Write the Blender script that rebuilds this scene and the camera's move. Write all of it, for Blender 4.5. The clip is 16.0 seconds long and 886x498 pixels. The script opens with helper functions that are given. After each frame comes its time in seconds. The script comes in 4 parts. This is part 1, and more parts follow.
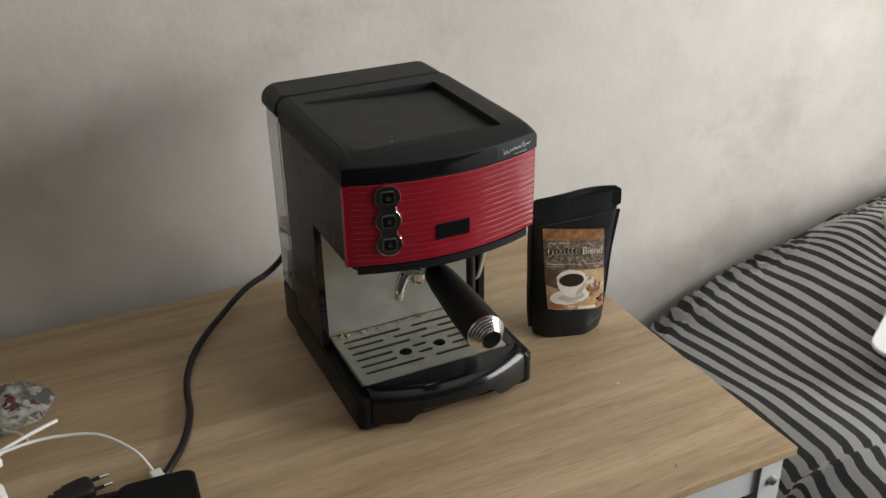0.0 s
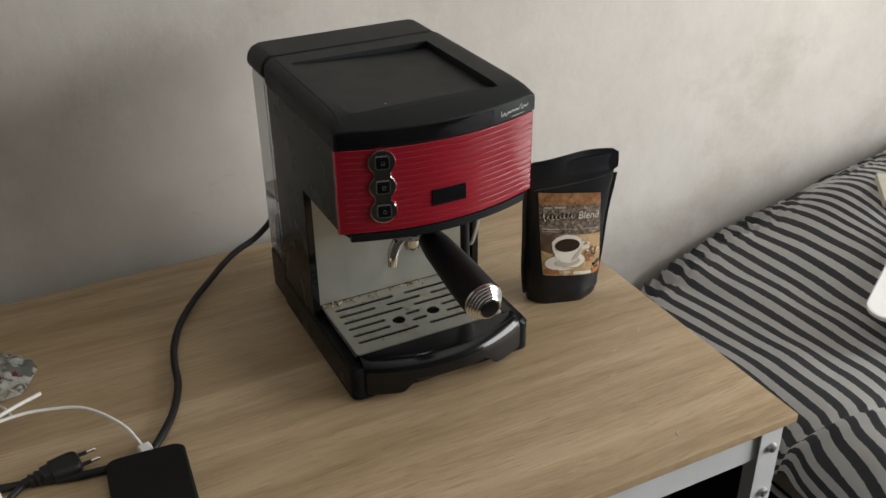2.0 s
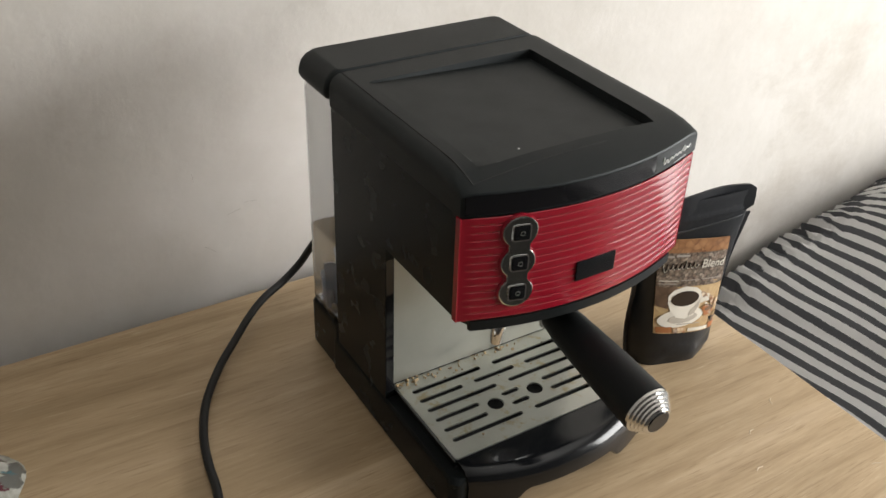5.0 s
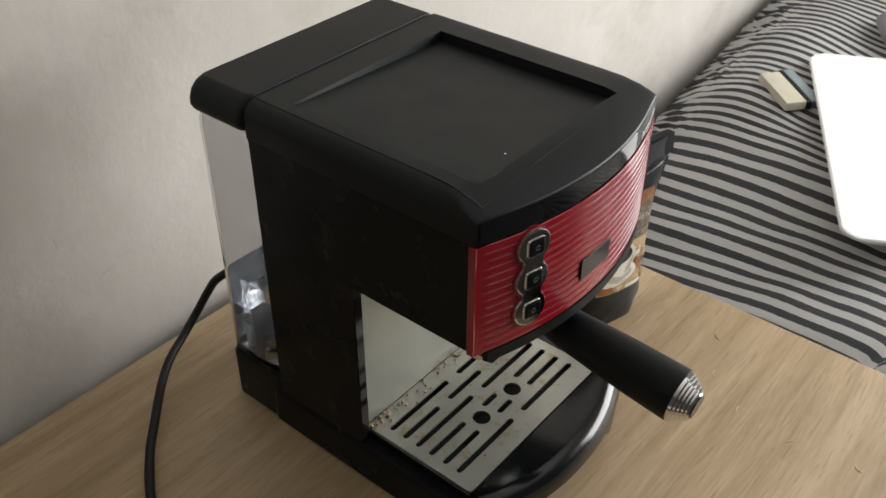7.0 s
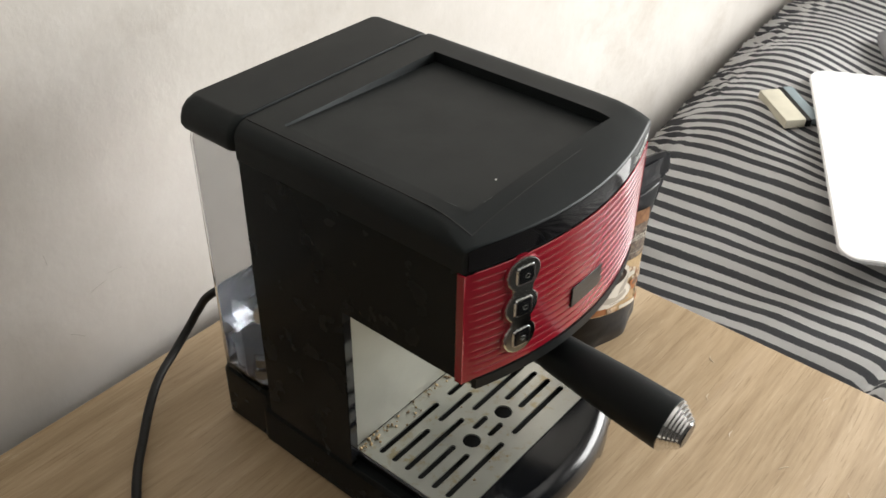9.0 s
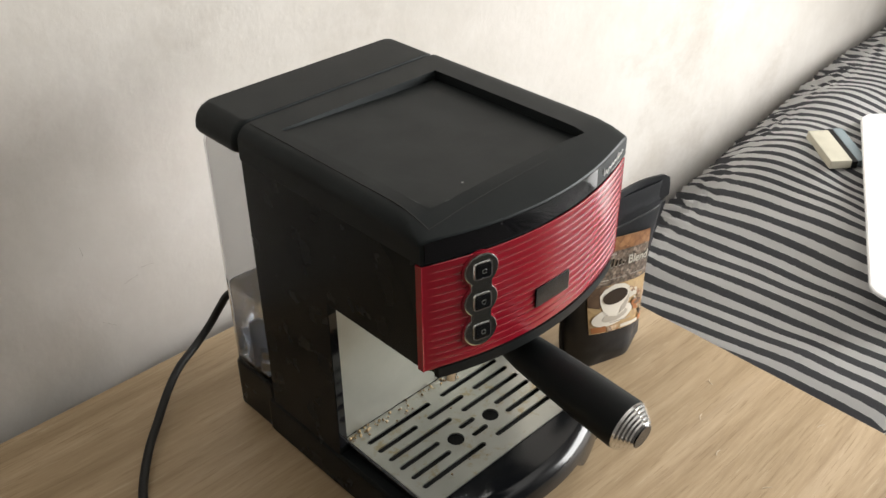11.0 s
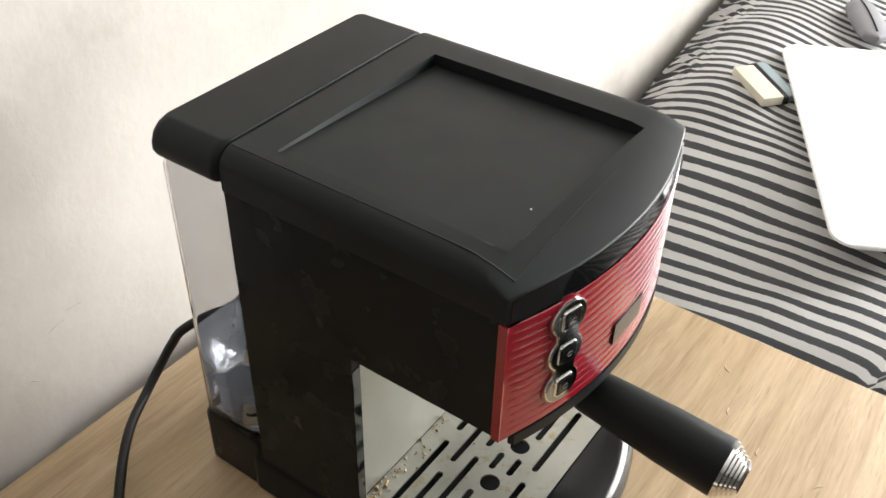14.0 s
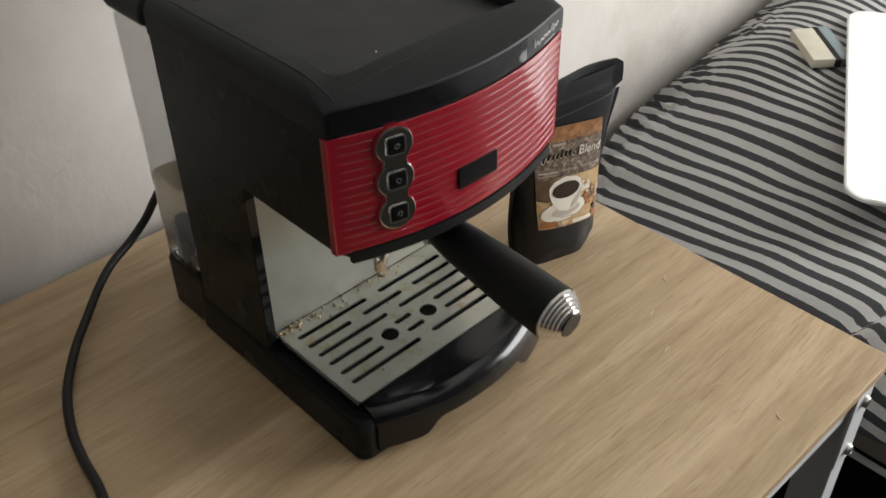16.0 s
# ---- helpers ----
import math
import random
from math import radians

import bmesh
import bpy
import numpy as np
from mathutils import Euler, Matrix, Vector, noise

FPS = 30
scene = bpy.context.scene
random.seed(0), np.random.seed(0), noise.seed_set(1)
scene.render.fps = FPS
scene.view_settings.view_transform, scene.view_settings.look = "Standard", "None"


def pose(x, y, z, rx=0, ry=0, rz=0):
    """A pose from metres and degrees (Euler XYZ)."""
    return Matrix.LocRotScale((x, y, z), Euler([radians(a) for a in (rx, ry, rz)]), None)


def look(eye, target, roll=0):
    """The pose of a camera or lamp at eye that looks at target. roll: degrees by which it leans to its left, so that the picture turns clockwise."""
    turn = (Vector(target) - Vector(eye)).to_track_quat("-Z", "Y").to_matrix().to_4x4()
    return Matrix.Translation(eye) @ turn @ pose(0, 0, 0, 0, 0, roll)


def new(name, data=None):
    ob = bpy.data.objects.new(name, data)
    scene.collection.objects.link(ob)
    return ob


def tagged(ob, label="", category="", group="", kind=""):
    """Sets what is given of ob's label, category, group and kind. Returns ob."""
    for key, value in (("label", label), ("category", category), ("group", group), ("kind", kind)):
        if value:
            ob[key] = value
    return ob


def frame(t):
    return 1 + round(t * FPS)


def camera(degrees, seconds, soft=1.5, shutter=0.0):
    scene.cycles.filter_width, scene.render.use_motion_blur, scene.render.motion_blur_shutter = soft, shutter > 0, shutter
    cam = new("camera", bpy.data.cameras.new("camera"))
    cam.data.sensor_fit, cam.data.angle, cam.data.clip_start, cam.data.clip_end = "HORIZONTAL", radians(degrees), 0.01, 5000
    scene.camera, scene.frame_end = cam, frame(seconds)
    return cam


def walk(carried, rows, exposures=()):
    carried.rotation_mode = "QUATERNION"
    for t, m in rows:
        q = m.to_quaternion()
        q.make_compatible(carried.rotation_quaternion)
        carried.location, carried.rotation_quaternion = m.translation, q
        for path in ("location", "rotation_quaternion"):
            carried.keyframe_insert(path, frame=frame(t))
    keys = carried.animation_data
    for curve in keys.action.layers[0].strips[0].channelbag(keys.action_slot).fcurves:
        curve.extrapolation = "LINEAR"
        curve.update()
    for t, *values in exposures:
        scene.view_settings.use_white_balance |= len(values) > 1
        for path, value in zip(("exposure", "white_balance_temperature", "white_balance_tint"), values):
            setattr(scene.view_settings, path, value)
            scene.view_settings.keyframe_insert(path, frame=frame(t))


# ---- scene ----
cam = camera(50.0, 16.0, shutter=0.4)
PATH = [
    (0, (-0.35, -0.842, 1.391), (0.375, 0.78, 0.474), -1.1),
    (0.5, (-0.348, -0.838, 1.389), (0.384, 0.773, 0.457), -1.4),
    (1, (-0.357, -0.818, 1.39), (0.38, 0.765, 0.414), -1.3),
    (1.5, (-0.357, -0.816, 1.389), (0.382, 0.77, 0.421), -1.1),
    (2, (-0.353, -0.809, 1.384), (0.394, 0.758, 0.391), -0.7),
    (2.5, (-0.352, -0.81, 1.384), (0.387, 0.755, 0.384), -1.0),
    (3, (-0.353, -0.811, 1.381), (0.379, 0.754, 0.373), -1.2),
    (3.5, (-0.393, -0.771, 1.373), (0.376, 0.775, 0.364), -1.8),
    (4, (-0.41, -0.683, 1.372), (0.415, 0.833, 0.362), -1.7),
    (4.5, (-0.387, -0.584, 1.362), (0.434, 0.904, 0.308), 1.0),
    (7, (-0.455, -0.329, 1.365), (0.77, 0.716, 0.179), 0.2),
    (7.5, (-0.465, -0.265, 1.357), (0.817, 0.673, 0.143), -0.0),
    (8, (-0.463, -0.243, 1.349), (0.818, 0.668, 0.113), 0.9),
    (8.5, (-0.454, -0.269, 1.358), (0.804, 0.703, 0.144), 0.5),
    (9, (-0.441, -0.327, 1.372), (0.787, 0.725, 0.196), 0.8),
    (11.5, (-0.412, -0.427, 1.373), (0.697, 0.82, 0.27), -1.1),
    (12, (-0.399, -0.424, 1.366), (0.677, 0.821, 0.229), -0.9),
    (12.5, (-0.416, -0.392, 1.355), (0.609, 0.84, 0.158), 0.3),
    (13, (-0.438, -0.303, 1.358), (0.676, 0.822, 0.137), 1.1),
    (13.5, (-0.422, -0.225, 1.352), (0.823, 0.729, 0.11), 1.7),
    (14, (-0.407, -0.231, 1.358), (0.876, 0.691, 0.131), 1.4),
    (14.5, (-0.401, -0.31, 1.363), (0.799, 0.716, 0.136), -0.2),
    (15, (-0.389, -0.371, 1.328), (0.707, 0.71, 0.05), 0.4),
    (15.5, (-0.38, -0.379, 1.331), (0.75, 0.693, 0.077), -0.0),
    (16, (-0.37, -0.452, 1.324), (0.688, 0.72, 0.096), -0.9),
]
EXPOSURE = [(0.0, 0.0), (3.6, -0.03), (4.0, 0.24), (4.5, 0.69), (7.0, 0.33), (7.5, 0.33), (8.0, 0.67), (8.5, 0.69), (9.0, 0.75), (11.5, 0.75), (12.5, 0.60), (13.0, 1.04), (13.5, 1.24), (14.0, 1.24), (14.5, 0.79), (15.0, 0.52), (16.0, 0.33)]
walk(cam, [(t, look(eye, target, roll)) for t, eye, target, roll in PATH], EXPOSURE)

# ---- world and light ----
world = bpy.data.worlds.new("world")
scene.world = world
world.use_nodes = True
wn = world.node_tree
sky = wn.nodes.new("ShaderNodeTexSky")
sky.sky_type, sky.sun_disc, sky.sun_elevation, sky.sun_rotation = "NISHITA", False, radians(38), radians(200)
wn.nodes["Background"].inputs["Strength"].default_value = 0.12
wn.links.new(sky.outputs[0], wn.nodes["Background"].inputs["Color"])

TOP = 0.75            # table top height
CORNER = (0.301, -0.280)   # front corner of the table beside the bed
SKEW = 0.8            # the table and wall stand a little askew to the machine
DEPTH = 0.605         # table depth
WALL = 0.626          # the wall, a finger's width behind the table
ROOM = pose(CORNER[0], CORNER[1], 0, 0, 0, SKEW)   # frame of the room: x along the wall, y towards it
ROOM_E, ROOM_W, ROOM_S, ROOM_H = 1.34, -3.0, -3.2, 2.6
WIN = (-1.62, 0.02, 0.72, 1.78)   # window in the east wall: y0, y1, z0, z1


def area(name, m, sx, sy, watts, colour):
    d = bpy.data.lights.new(name, "AREA")
    d.shape, d.size, d.size_y, d.energy, d.color = "RECTANGLE", sx, sy, watts, colour
    ob = new(name, d)
    ob.matrix_world = m
    return ob


area("window_daylight", ROOM @ look((ROOM_E + 0.03, (WIN[0] + WIN[1]) / 2, (WIN[2] + WIN[3]) / 2), (0, (WIN[0] + WIN[1]) / 2, (WIN[2] + WIN[3]) / 2)),
     WIN[1] - WIN[0] - 0.05, WIN[3] - WIN[2] - 0.05, 57, (1.0, 0.985, 0.955))


# ---- materials ----
class Mat:
    """A node material with a Principled shader and a few shorthands."""

    def __init__(self, name, colour, rough=0.5, metal=0.0, **extra):
        self.m = bpy.data.materials.new(name)
        self.m.use_nodes = True
        self.t = self.m.node_tree
        self.p = self.t.nodes["Principled BSDF"]
        self.set("Base Color", (*colour, 1)), self.set("Roughness", rough), self.set("Metallic", metal)
        for k, v in extra.items():
            self.set(k.replace("_", " "), v)

    def set(self, key, v):
        self.p.inputs[key].default_value = v

    def node(self, kind, **v):
        n = self.t.nodes.new(kind)
        for k, x in v.items():
            n.inputs[k.replace("_", " ")].default_value = x
        return n

    def link(self, a, b):
        self.t.links.new(a, b)

    def coords(self, scale=(1, 1, 1), out="Object"):
        c, mp = self.node("ShaderNodeTexCoord"), self.node("ShaderNodeMapping")
        mp.inputs["Scale"].default_value = scale
        self.link(c.outputs[out], mp.inputs[0])
        return mp.outputs[0]

    def noise(self, vec, scale, detail=4, rough=0.55):
        n = self.node("ShaderNodeTexNoise", Scale=scale, Detail=detail, Roughness=rough)
        self.link(vec, n.inputs["Vector"])
        return n.outputs["Fac"]

    def ramp(self, fac, stops):
        r = self.node("ShaderNodeValToRGB")
        e = r.color_ramp.elements
        while len(e) < len(stops):
            e.new(0.5)
        for el, (p, c) in zip(e, stops):
            el.position, el.color = p, (*c, 1) if len(c) == 3 else c
        self.link(fac, r.inputs[0])
        return r.outputs[0]

    def mix(self, fac, a, b, kind="MIX"):
        n = self.t.nodes.new("ShaderNodeMix")
        n.data_type, n.blend_type = "RGBA", kind
        for s, v in ((n.inputs[0], fac), (n.inputs[6], a), (n.inputs[7], b)):
            if isinstance(v, (int, float)):
                s.default_value = v
            elif isinstance(v, tuple):
                s.default_value = (*v, 1)
            else:
                self.link(v, s)
        return n.outputs[2]

    def bump(self, fac, strength=0.2, distance=0.001):
        b = self.node("ShaderNodeBump", Strength=strength, Distance=distance)
        self.link(fac, b.inputs["Height"])
        self.link(b.outputs[0], self.p.inputs["Normal"])

    def colour(self, out):
        self.link(out, self.p.inputs["Base Color"])

    def rough(self, fac, lo, hi):
        r = self.node("ShaderNodeMapRange", To_Min=lo, To_Max=hi)
        self.link(fac, r.inputs["Value"])
        self.link(r.outputs[0], self.p.inputs["Roughness"])


def plastic(name, colour, rough, grain=900, bump=0.15, var=0.15, shine=0.5, tint=(1, 1, 1), spread=1.0):
    m = Mat(name, colour, rough, Specular_IOR_Level=shine, Specular_Tint=(*tint, 1))
    v = m.coords()
    big = m.noise(v, 14, 5)
    m.colour(m.ramp(big, [(0.3, tuple(c * (1 - var) for c in colour)), (0.7, tuple(c * (1 + var) for c in colour))]))
    m.rough(m.noise(v, 40, 6), rough - 0.06 * spread, rough + 0.08 * spread)
    m.bump(m.noise(v, grain, 2), bump, 0.0003)
    return m.m


BLACK = plastic("satin_black_plastic", (0.0080, 0.0090, 0.0092), 0.44, shine=0.20, tint=(0.90, 0.98, 1.0))
BODY = plastic("semi_gloss_black_plastic", (0.0095, 0.0108, 0.0110), 0.27, 500, 0.0, 0.05, 0.12, (0.85, 0.96, 1.0), 0.15)
TOPBLACK = plastic("textured_black_plastic", (0.0072, 0.0088, 0.0092), 0.46, 1500, 0.35, 0.15, 0.23, (0.90, 0.98, 1.0))
GLOSS = plastic("gloss_black_plastic", (0.005, 0.0056, 0.0066), 0.15, 90, 0.08, shine=0.42)
EDGE = plastic("polished_black_plastic", (0.006, 0.006, 0.007), 0.07, 60, 0.01)
RED = plastic("red_plastic", (0.25, 0.008, 0.019), 0.15, 300, 0.03, 0.08, 0.5)
red_shader = RED.node_tree.nodes["Principled BSDF"]
red_shader.inputs["Coat Weight"].default_value, red_shader.inputs["Coat Roughness"].default_value = 0.35, 0.05
RUBBER = plastic("black_rubber", (0.009, 0.009, 0.009), 0.45, shine=0.35)
MATTE = plastic("matte_black_case", (0.0045, 0.0045, 0.0048), 0.6, shine=0.2)
DARK = Mat("dark_cavity", (0.006, 0.006, 0.006), 0.7).m
GREY = plastic("grey_translucent_plastic", (0.16, 0.165, 0.15), 0.22, 60, 0.02)
WHITE = plastic("white_plastic", (0.78, 0.78, 0.75), 0.35, 200, 0.03, 0.03)
FROST = Mat("frosted_blue_white_plastic", (0.86, 0.89, 0.96), 0.22, Transmission_Weight=0.45, IOR=1.3).m
INK = Mat("white_print", (0.75, 0.75, 0.73), 0.4).m
CHROME = Mat("chrome", (0.70, 0.70, 0.69), 0.13, 1.0).m
SURROUND = Mat("grey_mirror_metal", (0.27, 0.28, 0.275), 0.14, 1.0).m
DULLSTEEL = Mat("zinc_bolt", (0.55, 0.55, 0.53), 0.32, 1.0).m


def steel(name, stains):
    m = Mat(name, (0.55, 0.55, 0.50), 0.42, 0.85)
    v = m.coords()
    brushed = m.noise(m.coords((6, 900, 900)), 3, 3)
    cloud = m.noise(v, 22, 6)
    base = m.mix(cloud, (0.40, 0.405, 0.365), (0.57, 0.57, 0.52))
    if stains:
        spots = m.ramp(m.noise(v, 75, 5, 0.65), [(0.55, (0, 0, 0)), (0.68, (1, 1, 1))])
        base = m.mix(spots, base, (0.42, 0.36, 0.24))
    m.colour(base)
    m.rough(m.noise(v, 45, 5), 0.28, 0.52)
    m.bump(brushed, 0.06, 0.0004)
    return m.m


STEEL = steel("brushed_steel", False)
GRILLE = steel("stained_steel", True)


def clear(name, colour, rough, ior, ripple=0.0):
    m = Mat(name, colour, rough, Transmission_Weight=1.0, IOR=ior)
    m.rough(m.noise(m.coords(), 30, 4), rough, rough + 0.05)
    if ripple:
        m.bump(m.noise(m.coords(), 70, 3), ripple, 0.004)
    return m.m


CLEAR = clear("clear_plastic", (0.70, 0.70, 0.70), 0.02, 1.11)
WATER = clear("water", (0.84, 0.90, 0.99), 0.0, 1.20, 0.20)


def wood():
    """Pale oak print: broad soft streaks along x, thin pores and a faint change of tone from board to board."""
    m = Mat("oak_laminate", (0.45, 0.32, 0.19), 0.45)
    v = m.coords((1, 1, 1))
    bend = m.node("ShaderNodeTexNoise", Scale=3.2, Detail=2, Roughness=0.5)
    m.link(m.coords((0.6, 1.6, 1)), bend.inputs["Vector"])
    shift = m.node("ShaderNodeVectorMath")
    shift.operation = "MULTIPLY_ADD"
    m.link(bend.outputs["Color"], shift.inputs[0])
    shift.inputs[1].default_value = (0.0, 0.045, 0.0)
    m.link(v, shift.inputs[2])

    def stretched(sx, sy):
        mp = m.node("ShaderNodeMapping")
        mp.inputs["Scale"].default_value = (sx, sy, 1)
        m.link(shift.outputs[0], mp.inputs[0])
        return mp.outputs[0]
    broad = m.noise(stretched(1.1, 13), 1.5, 5, 0.6)
    streak = m.noise(stretched(3.2, 58), 1.4, 7, 0.64)
    fine = m.noise(stretched(16, 230), 1.6, 5, 0.66)
    c = m.ramp(broad, [(0.36, (0.215, 0.148, 0.086)), (0.44, (0.335, 0.243, 0.150)), (0.55, (0.480, 0.360, 0.236)), (0.64, (0.600, 0.468, 0.326))])
    c = m.mix(0.36, c, m.ramp(streak, [(0.36, (0.185, 0.122, 0.066)), (0.46, (0.385, 0.285, 0.172)), (0.58, (0.455, 0.350, 0.220)), (0.68, (0.560, 0.445, 0.300))]))
    c = m.mix(0.19, c, m.ramp(fine, [(0.36, (0.22, 0.145, 0.08)), (0.50, (0.42, 0.31, 0.19)), (0.64, (0.62, 0.49, 0.33))]))
    pores = m.ramp(m.noise(stretched(16, 330), 1.5, 4, 0.6), [(0.33, (0.6, 0.6, 0.6)), (0.43, (0, 0, 0))])
    c = m.mix(pores, c, (0.20, 0.13, 0.07))
    glint = m.ramp(m.noise(stretched(11, 150), 2.1, 4, 0.6), [(0.63, (0, 0, 0)), (0.72, (0.40, 0.40, 0.40))])
    c = m.mix(glint, c, (0.66, 0.55, 0.40))
    stave = m.node("ShaderNodeTexBrick", Scale=1.0)
    stave.inputs["Brick Width"].default_value, stave.inputs["Row Height"].default_value = 1.9, 0.078
    stave.inputs["Mortar Size"].default_value, stave.inputs["Bias"].default_value = 0.0005, 0.0
    stave.inputs["Color1"].default_value, stave.inputs["Color2"].default_value, stave.inputs["Mortar"].default_value = (0.0, 0.0, 0.0, 1), (0.26, 0.26, 0.26, 1), (0.26, 0.26, 0.26, 1)
    m.link(v, stave.inputs["Vector"])
    c = m.mix(stave.outputs["Color"], c, (0.26, 0.18, 0.10))
    c = m.mix(0.13, c, (0.55, 0.38, 0.17))
    m.colour(c)
    m.rough(m.noise(v, 9, 5), 0.36, 0.52)
    m.bump(fine, 0.10, 0.0004)
    return m.m


WOOD = wood()


def plaster():
    m = Mat("painted_plaster_wallpaper", (0.72, 0.68, 0.63), 0.85)
    v = m.coords()
    big = m.noise(v, 2.2, 6, 0.62)
    mid = m.noise(v, 7, 6, 0.65)
    c = m.mix(big, (0.462, 0.432, 0.392), (0.610, 0.580, 0.540))
    patches = m.ramp(mid, [(0.42, (0, 0, 0)), (0.72, (1, 1, 1))])
    pm = m.node("ShaderNodeMath")
    pm.operation = "MULTIPLY"
    m.link(patches, pm.inputs[0])
    pm.inputs[1].default_value = 0.6
    c = m.mix(pm.outputs[0], c, (0.660, 0.632, 0.598))
    scrape = m.ramp(m.noise(m.coords((1, 1, 0.7)), 9, 7, 0.7), [(0.52, (0, 0, 0)), (0.66, (0.26, 0.26, 0.26))])
    c = m.mix(scrape, c, (0.675, 0.635, 0.585))
    grime = m.ramp(m.noise(m.coords((1, 1, 1.4)), 4, 6, 0.68), [(0.55, (0, 0, 0)), (0.72, (0.48, 0.48, 0.48))])
    c = m.mix(grime, c, (0.355, 0.312, 0.262))
    m.colour(c)
    m.bump(m.noise(m.coords((1, 1, 0.8)), 26, 8, 0.62), 0.34, 0.003)
    return m.m


PLASTER = plaster()
NICK = Mat("pale_nick", (0.50, 0.40, 0.28), 0.6).m
SCUFF = Mat("grey_scuff", (0.36, 0.33, 0.29), 0.9).m
# dark tone for the unseen walls, chosen to cut bounced fill light
DIMWALL = plastic("unseen_dim_wall", (0.105, 0.100, 0.093), 0.85, 60, 0.2, 0.2)


def fabric():
    m = Mat("striped_cotton", (0.6, 0.6, 0.6), 0.92)
    uv = m.node("ShaderNodeUVMap")
    sep = m.node("ShaderNodeSeparateXYZ")
    m.link(uv.outputs[0], sep.inputs[0])
    wob = m.noise(m.coords((1, 1, 1)), 130, 3)
    w = m.node("ShaderNodeMath", )
    w.operation = "MULTIPLY_ADD"
    m.link(wob, w.inputs[0])
    w.inputs[1].default_value = 0.0022
    m.link(sep.outputs[0], w.inputs[2])
    d = m.node("ShaderNodeMath")
    d.operation = "DIVIDE"
    m.link(w.outputs[0], d.inputs[0])
    d.inputs[1].default_value = STRIPE
    f = m.node("ShaderNodeMath")
    f.operation = "FRACT"
    m.link(d.outputs[0], f.inputs[0])
    band = m.ramp(f.outputs[0], [(0.0, (0, 0, 0)), (0.49, (0, 0, 0)), (0.52, (1, 1, 1)), (0.97, (1, 1, 1)), (1.0, (0, 0, 0))])
    weave = m.noise(m.coords((1, 1, 1)), 900, 2)
    light = m.mix(weave, (0.76, 0.755, 0.745), (0.86, 0.855, 0.85))
    dark = m.mix(weave, (0.072, 0.075, 0.084), (0.125, 0.128, 0.138))
    m.colour(m.mix(band, light, dark))
    m.bump(weave, 0.3, 0.0006)
    return m.m


STRIPE = 0.0213
FABRIC = fabric()
LAMINATE = plastic("dark_floor", (0.055, 0.048, 0.042), 0.5, 120, 0.1, 0.3)
PAINT = plastic("light_grey_paint", (0.56, 0.57, 0.58), 0.42, 200, 0.06, 0.06)
CEIL = plastic("ceiling_paint", (0.82, 0.81, 0.79), 0.9, 60, 0.1, 0.03)
FOILBAG = plastic("satin_black_pouch", (0.0060, 0.0072, 0.0095), 0.33, 160, 0.6, shine=0.42)
PAPERW = plastic("white_gloss_sheet", (0.88, 0.88, 0.88), 0.16, 60, 0.01, 0.02)
CREAM = plastic("cream_card", (0.54, 0.51, 0.41), 0.7)
UPHOLSTERY = plastic("grey_beige_upholstery", (0.21, 0.185, 0.155), 0.9, 500, 0.4, 0.15)
GREYCLOTH = plastic("grey_cloth", (0.20, 0.20, 0.215), 0.85, 400, 0.3)
BLUEGREY = plastic("blue_grey_card", (0.22, 0.27, 0.29), 0.6)


# ---- mesh helpers ----
def part(name, bm, material, parent=None, label="", smooth=True, angle=40, m=None):
    """Links a bmesh as one mesh object, under a thing or a part."""
    bmesh.ops.recalc_face_normals(bm, faces=bm.faces)
    me = bpy.data.meshes.new(name)
    bm.to_mesh(me)
    bm.free()
    if smooth:
        for f in me.polygons:
            f.use_smooth = True
        me.set_sharp_from_angle(angle=radians(angle))
    me.materials.append(material)
    ob = new(name, me)
    if smooth:
        ob.modifiers.new("normals", "WEIGHTED_NORMAL").keep_sharp = True
    if parent is not None:
        ob.parent = parent
    if m is not None:
        ob.matrix_basis = m
    if label:
        ob["label"] = label
    return ob


def empty(name, m, label, category, group=""):
    ob = new(name)
    ob.empty_display_size = 0.05
    ob.matrix_basis = m
    return tagged(ob, label, category, group)


def box(x0, x1, y0, y1, z0, z1, bevel=0.0, seg=2, bm=None):
    own = bmesh.new()
    bmesh.ops.create_cube(own, size=1.0, matrix=Matrix.LocRotScale(((x0 + x1) / 2, (y0 + y1) / 2, (z0 + z1) / 2), None, (x1 - x0, y1 - y0, z1 - z0)))
    if bevel:
        bmesh.ops.bevel(own, geom=own.edges[:], offset=bevel, segments=seg, profile=0.5, affect="EDGES")
    return own if bm is None else join(bm, own)


def join(bm, other):
    me = bpy.data.meshes.new("joined")
    other.to_mesh(me)
    other.free()
    bm.from_mesh(me)
    bpy.data.meshes.remove(me)
    return bm


def loft(rings, closed=True, caps=True):
    """A skin over rings of equally many points."""
    bm = bmesh.new()
    vs = [[bm.verts.new(p) for p in r] for r in rings]
    n = len(rings[0])
    for a, b in zip(vs, vs[1:]):
        for i in range(n if closed else n - 1):
            j = (i + 1) % n
            bm.faces.new((a[i], a[j], b[j], b[i]))
    if caps and closed:
        bm.faces.new(vs[0][::-1]), bm.faces.new(vs[-1])
    return bm


def lathe(profile, m=Matrix(), n=32):
    """Turns (radius, height) pairs round z."""
    rings = [[m @ Vector((r * math.cos(2 * math.pi * i / n), r * math.sin(2 * math.pi * i / n), h)) for i in range(n)] for r, h in profile]
    return loft(rings)


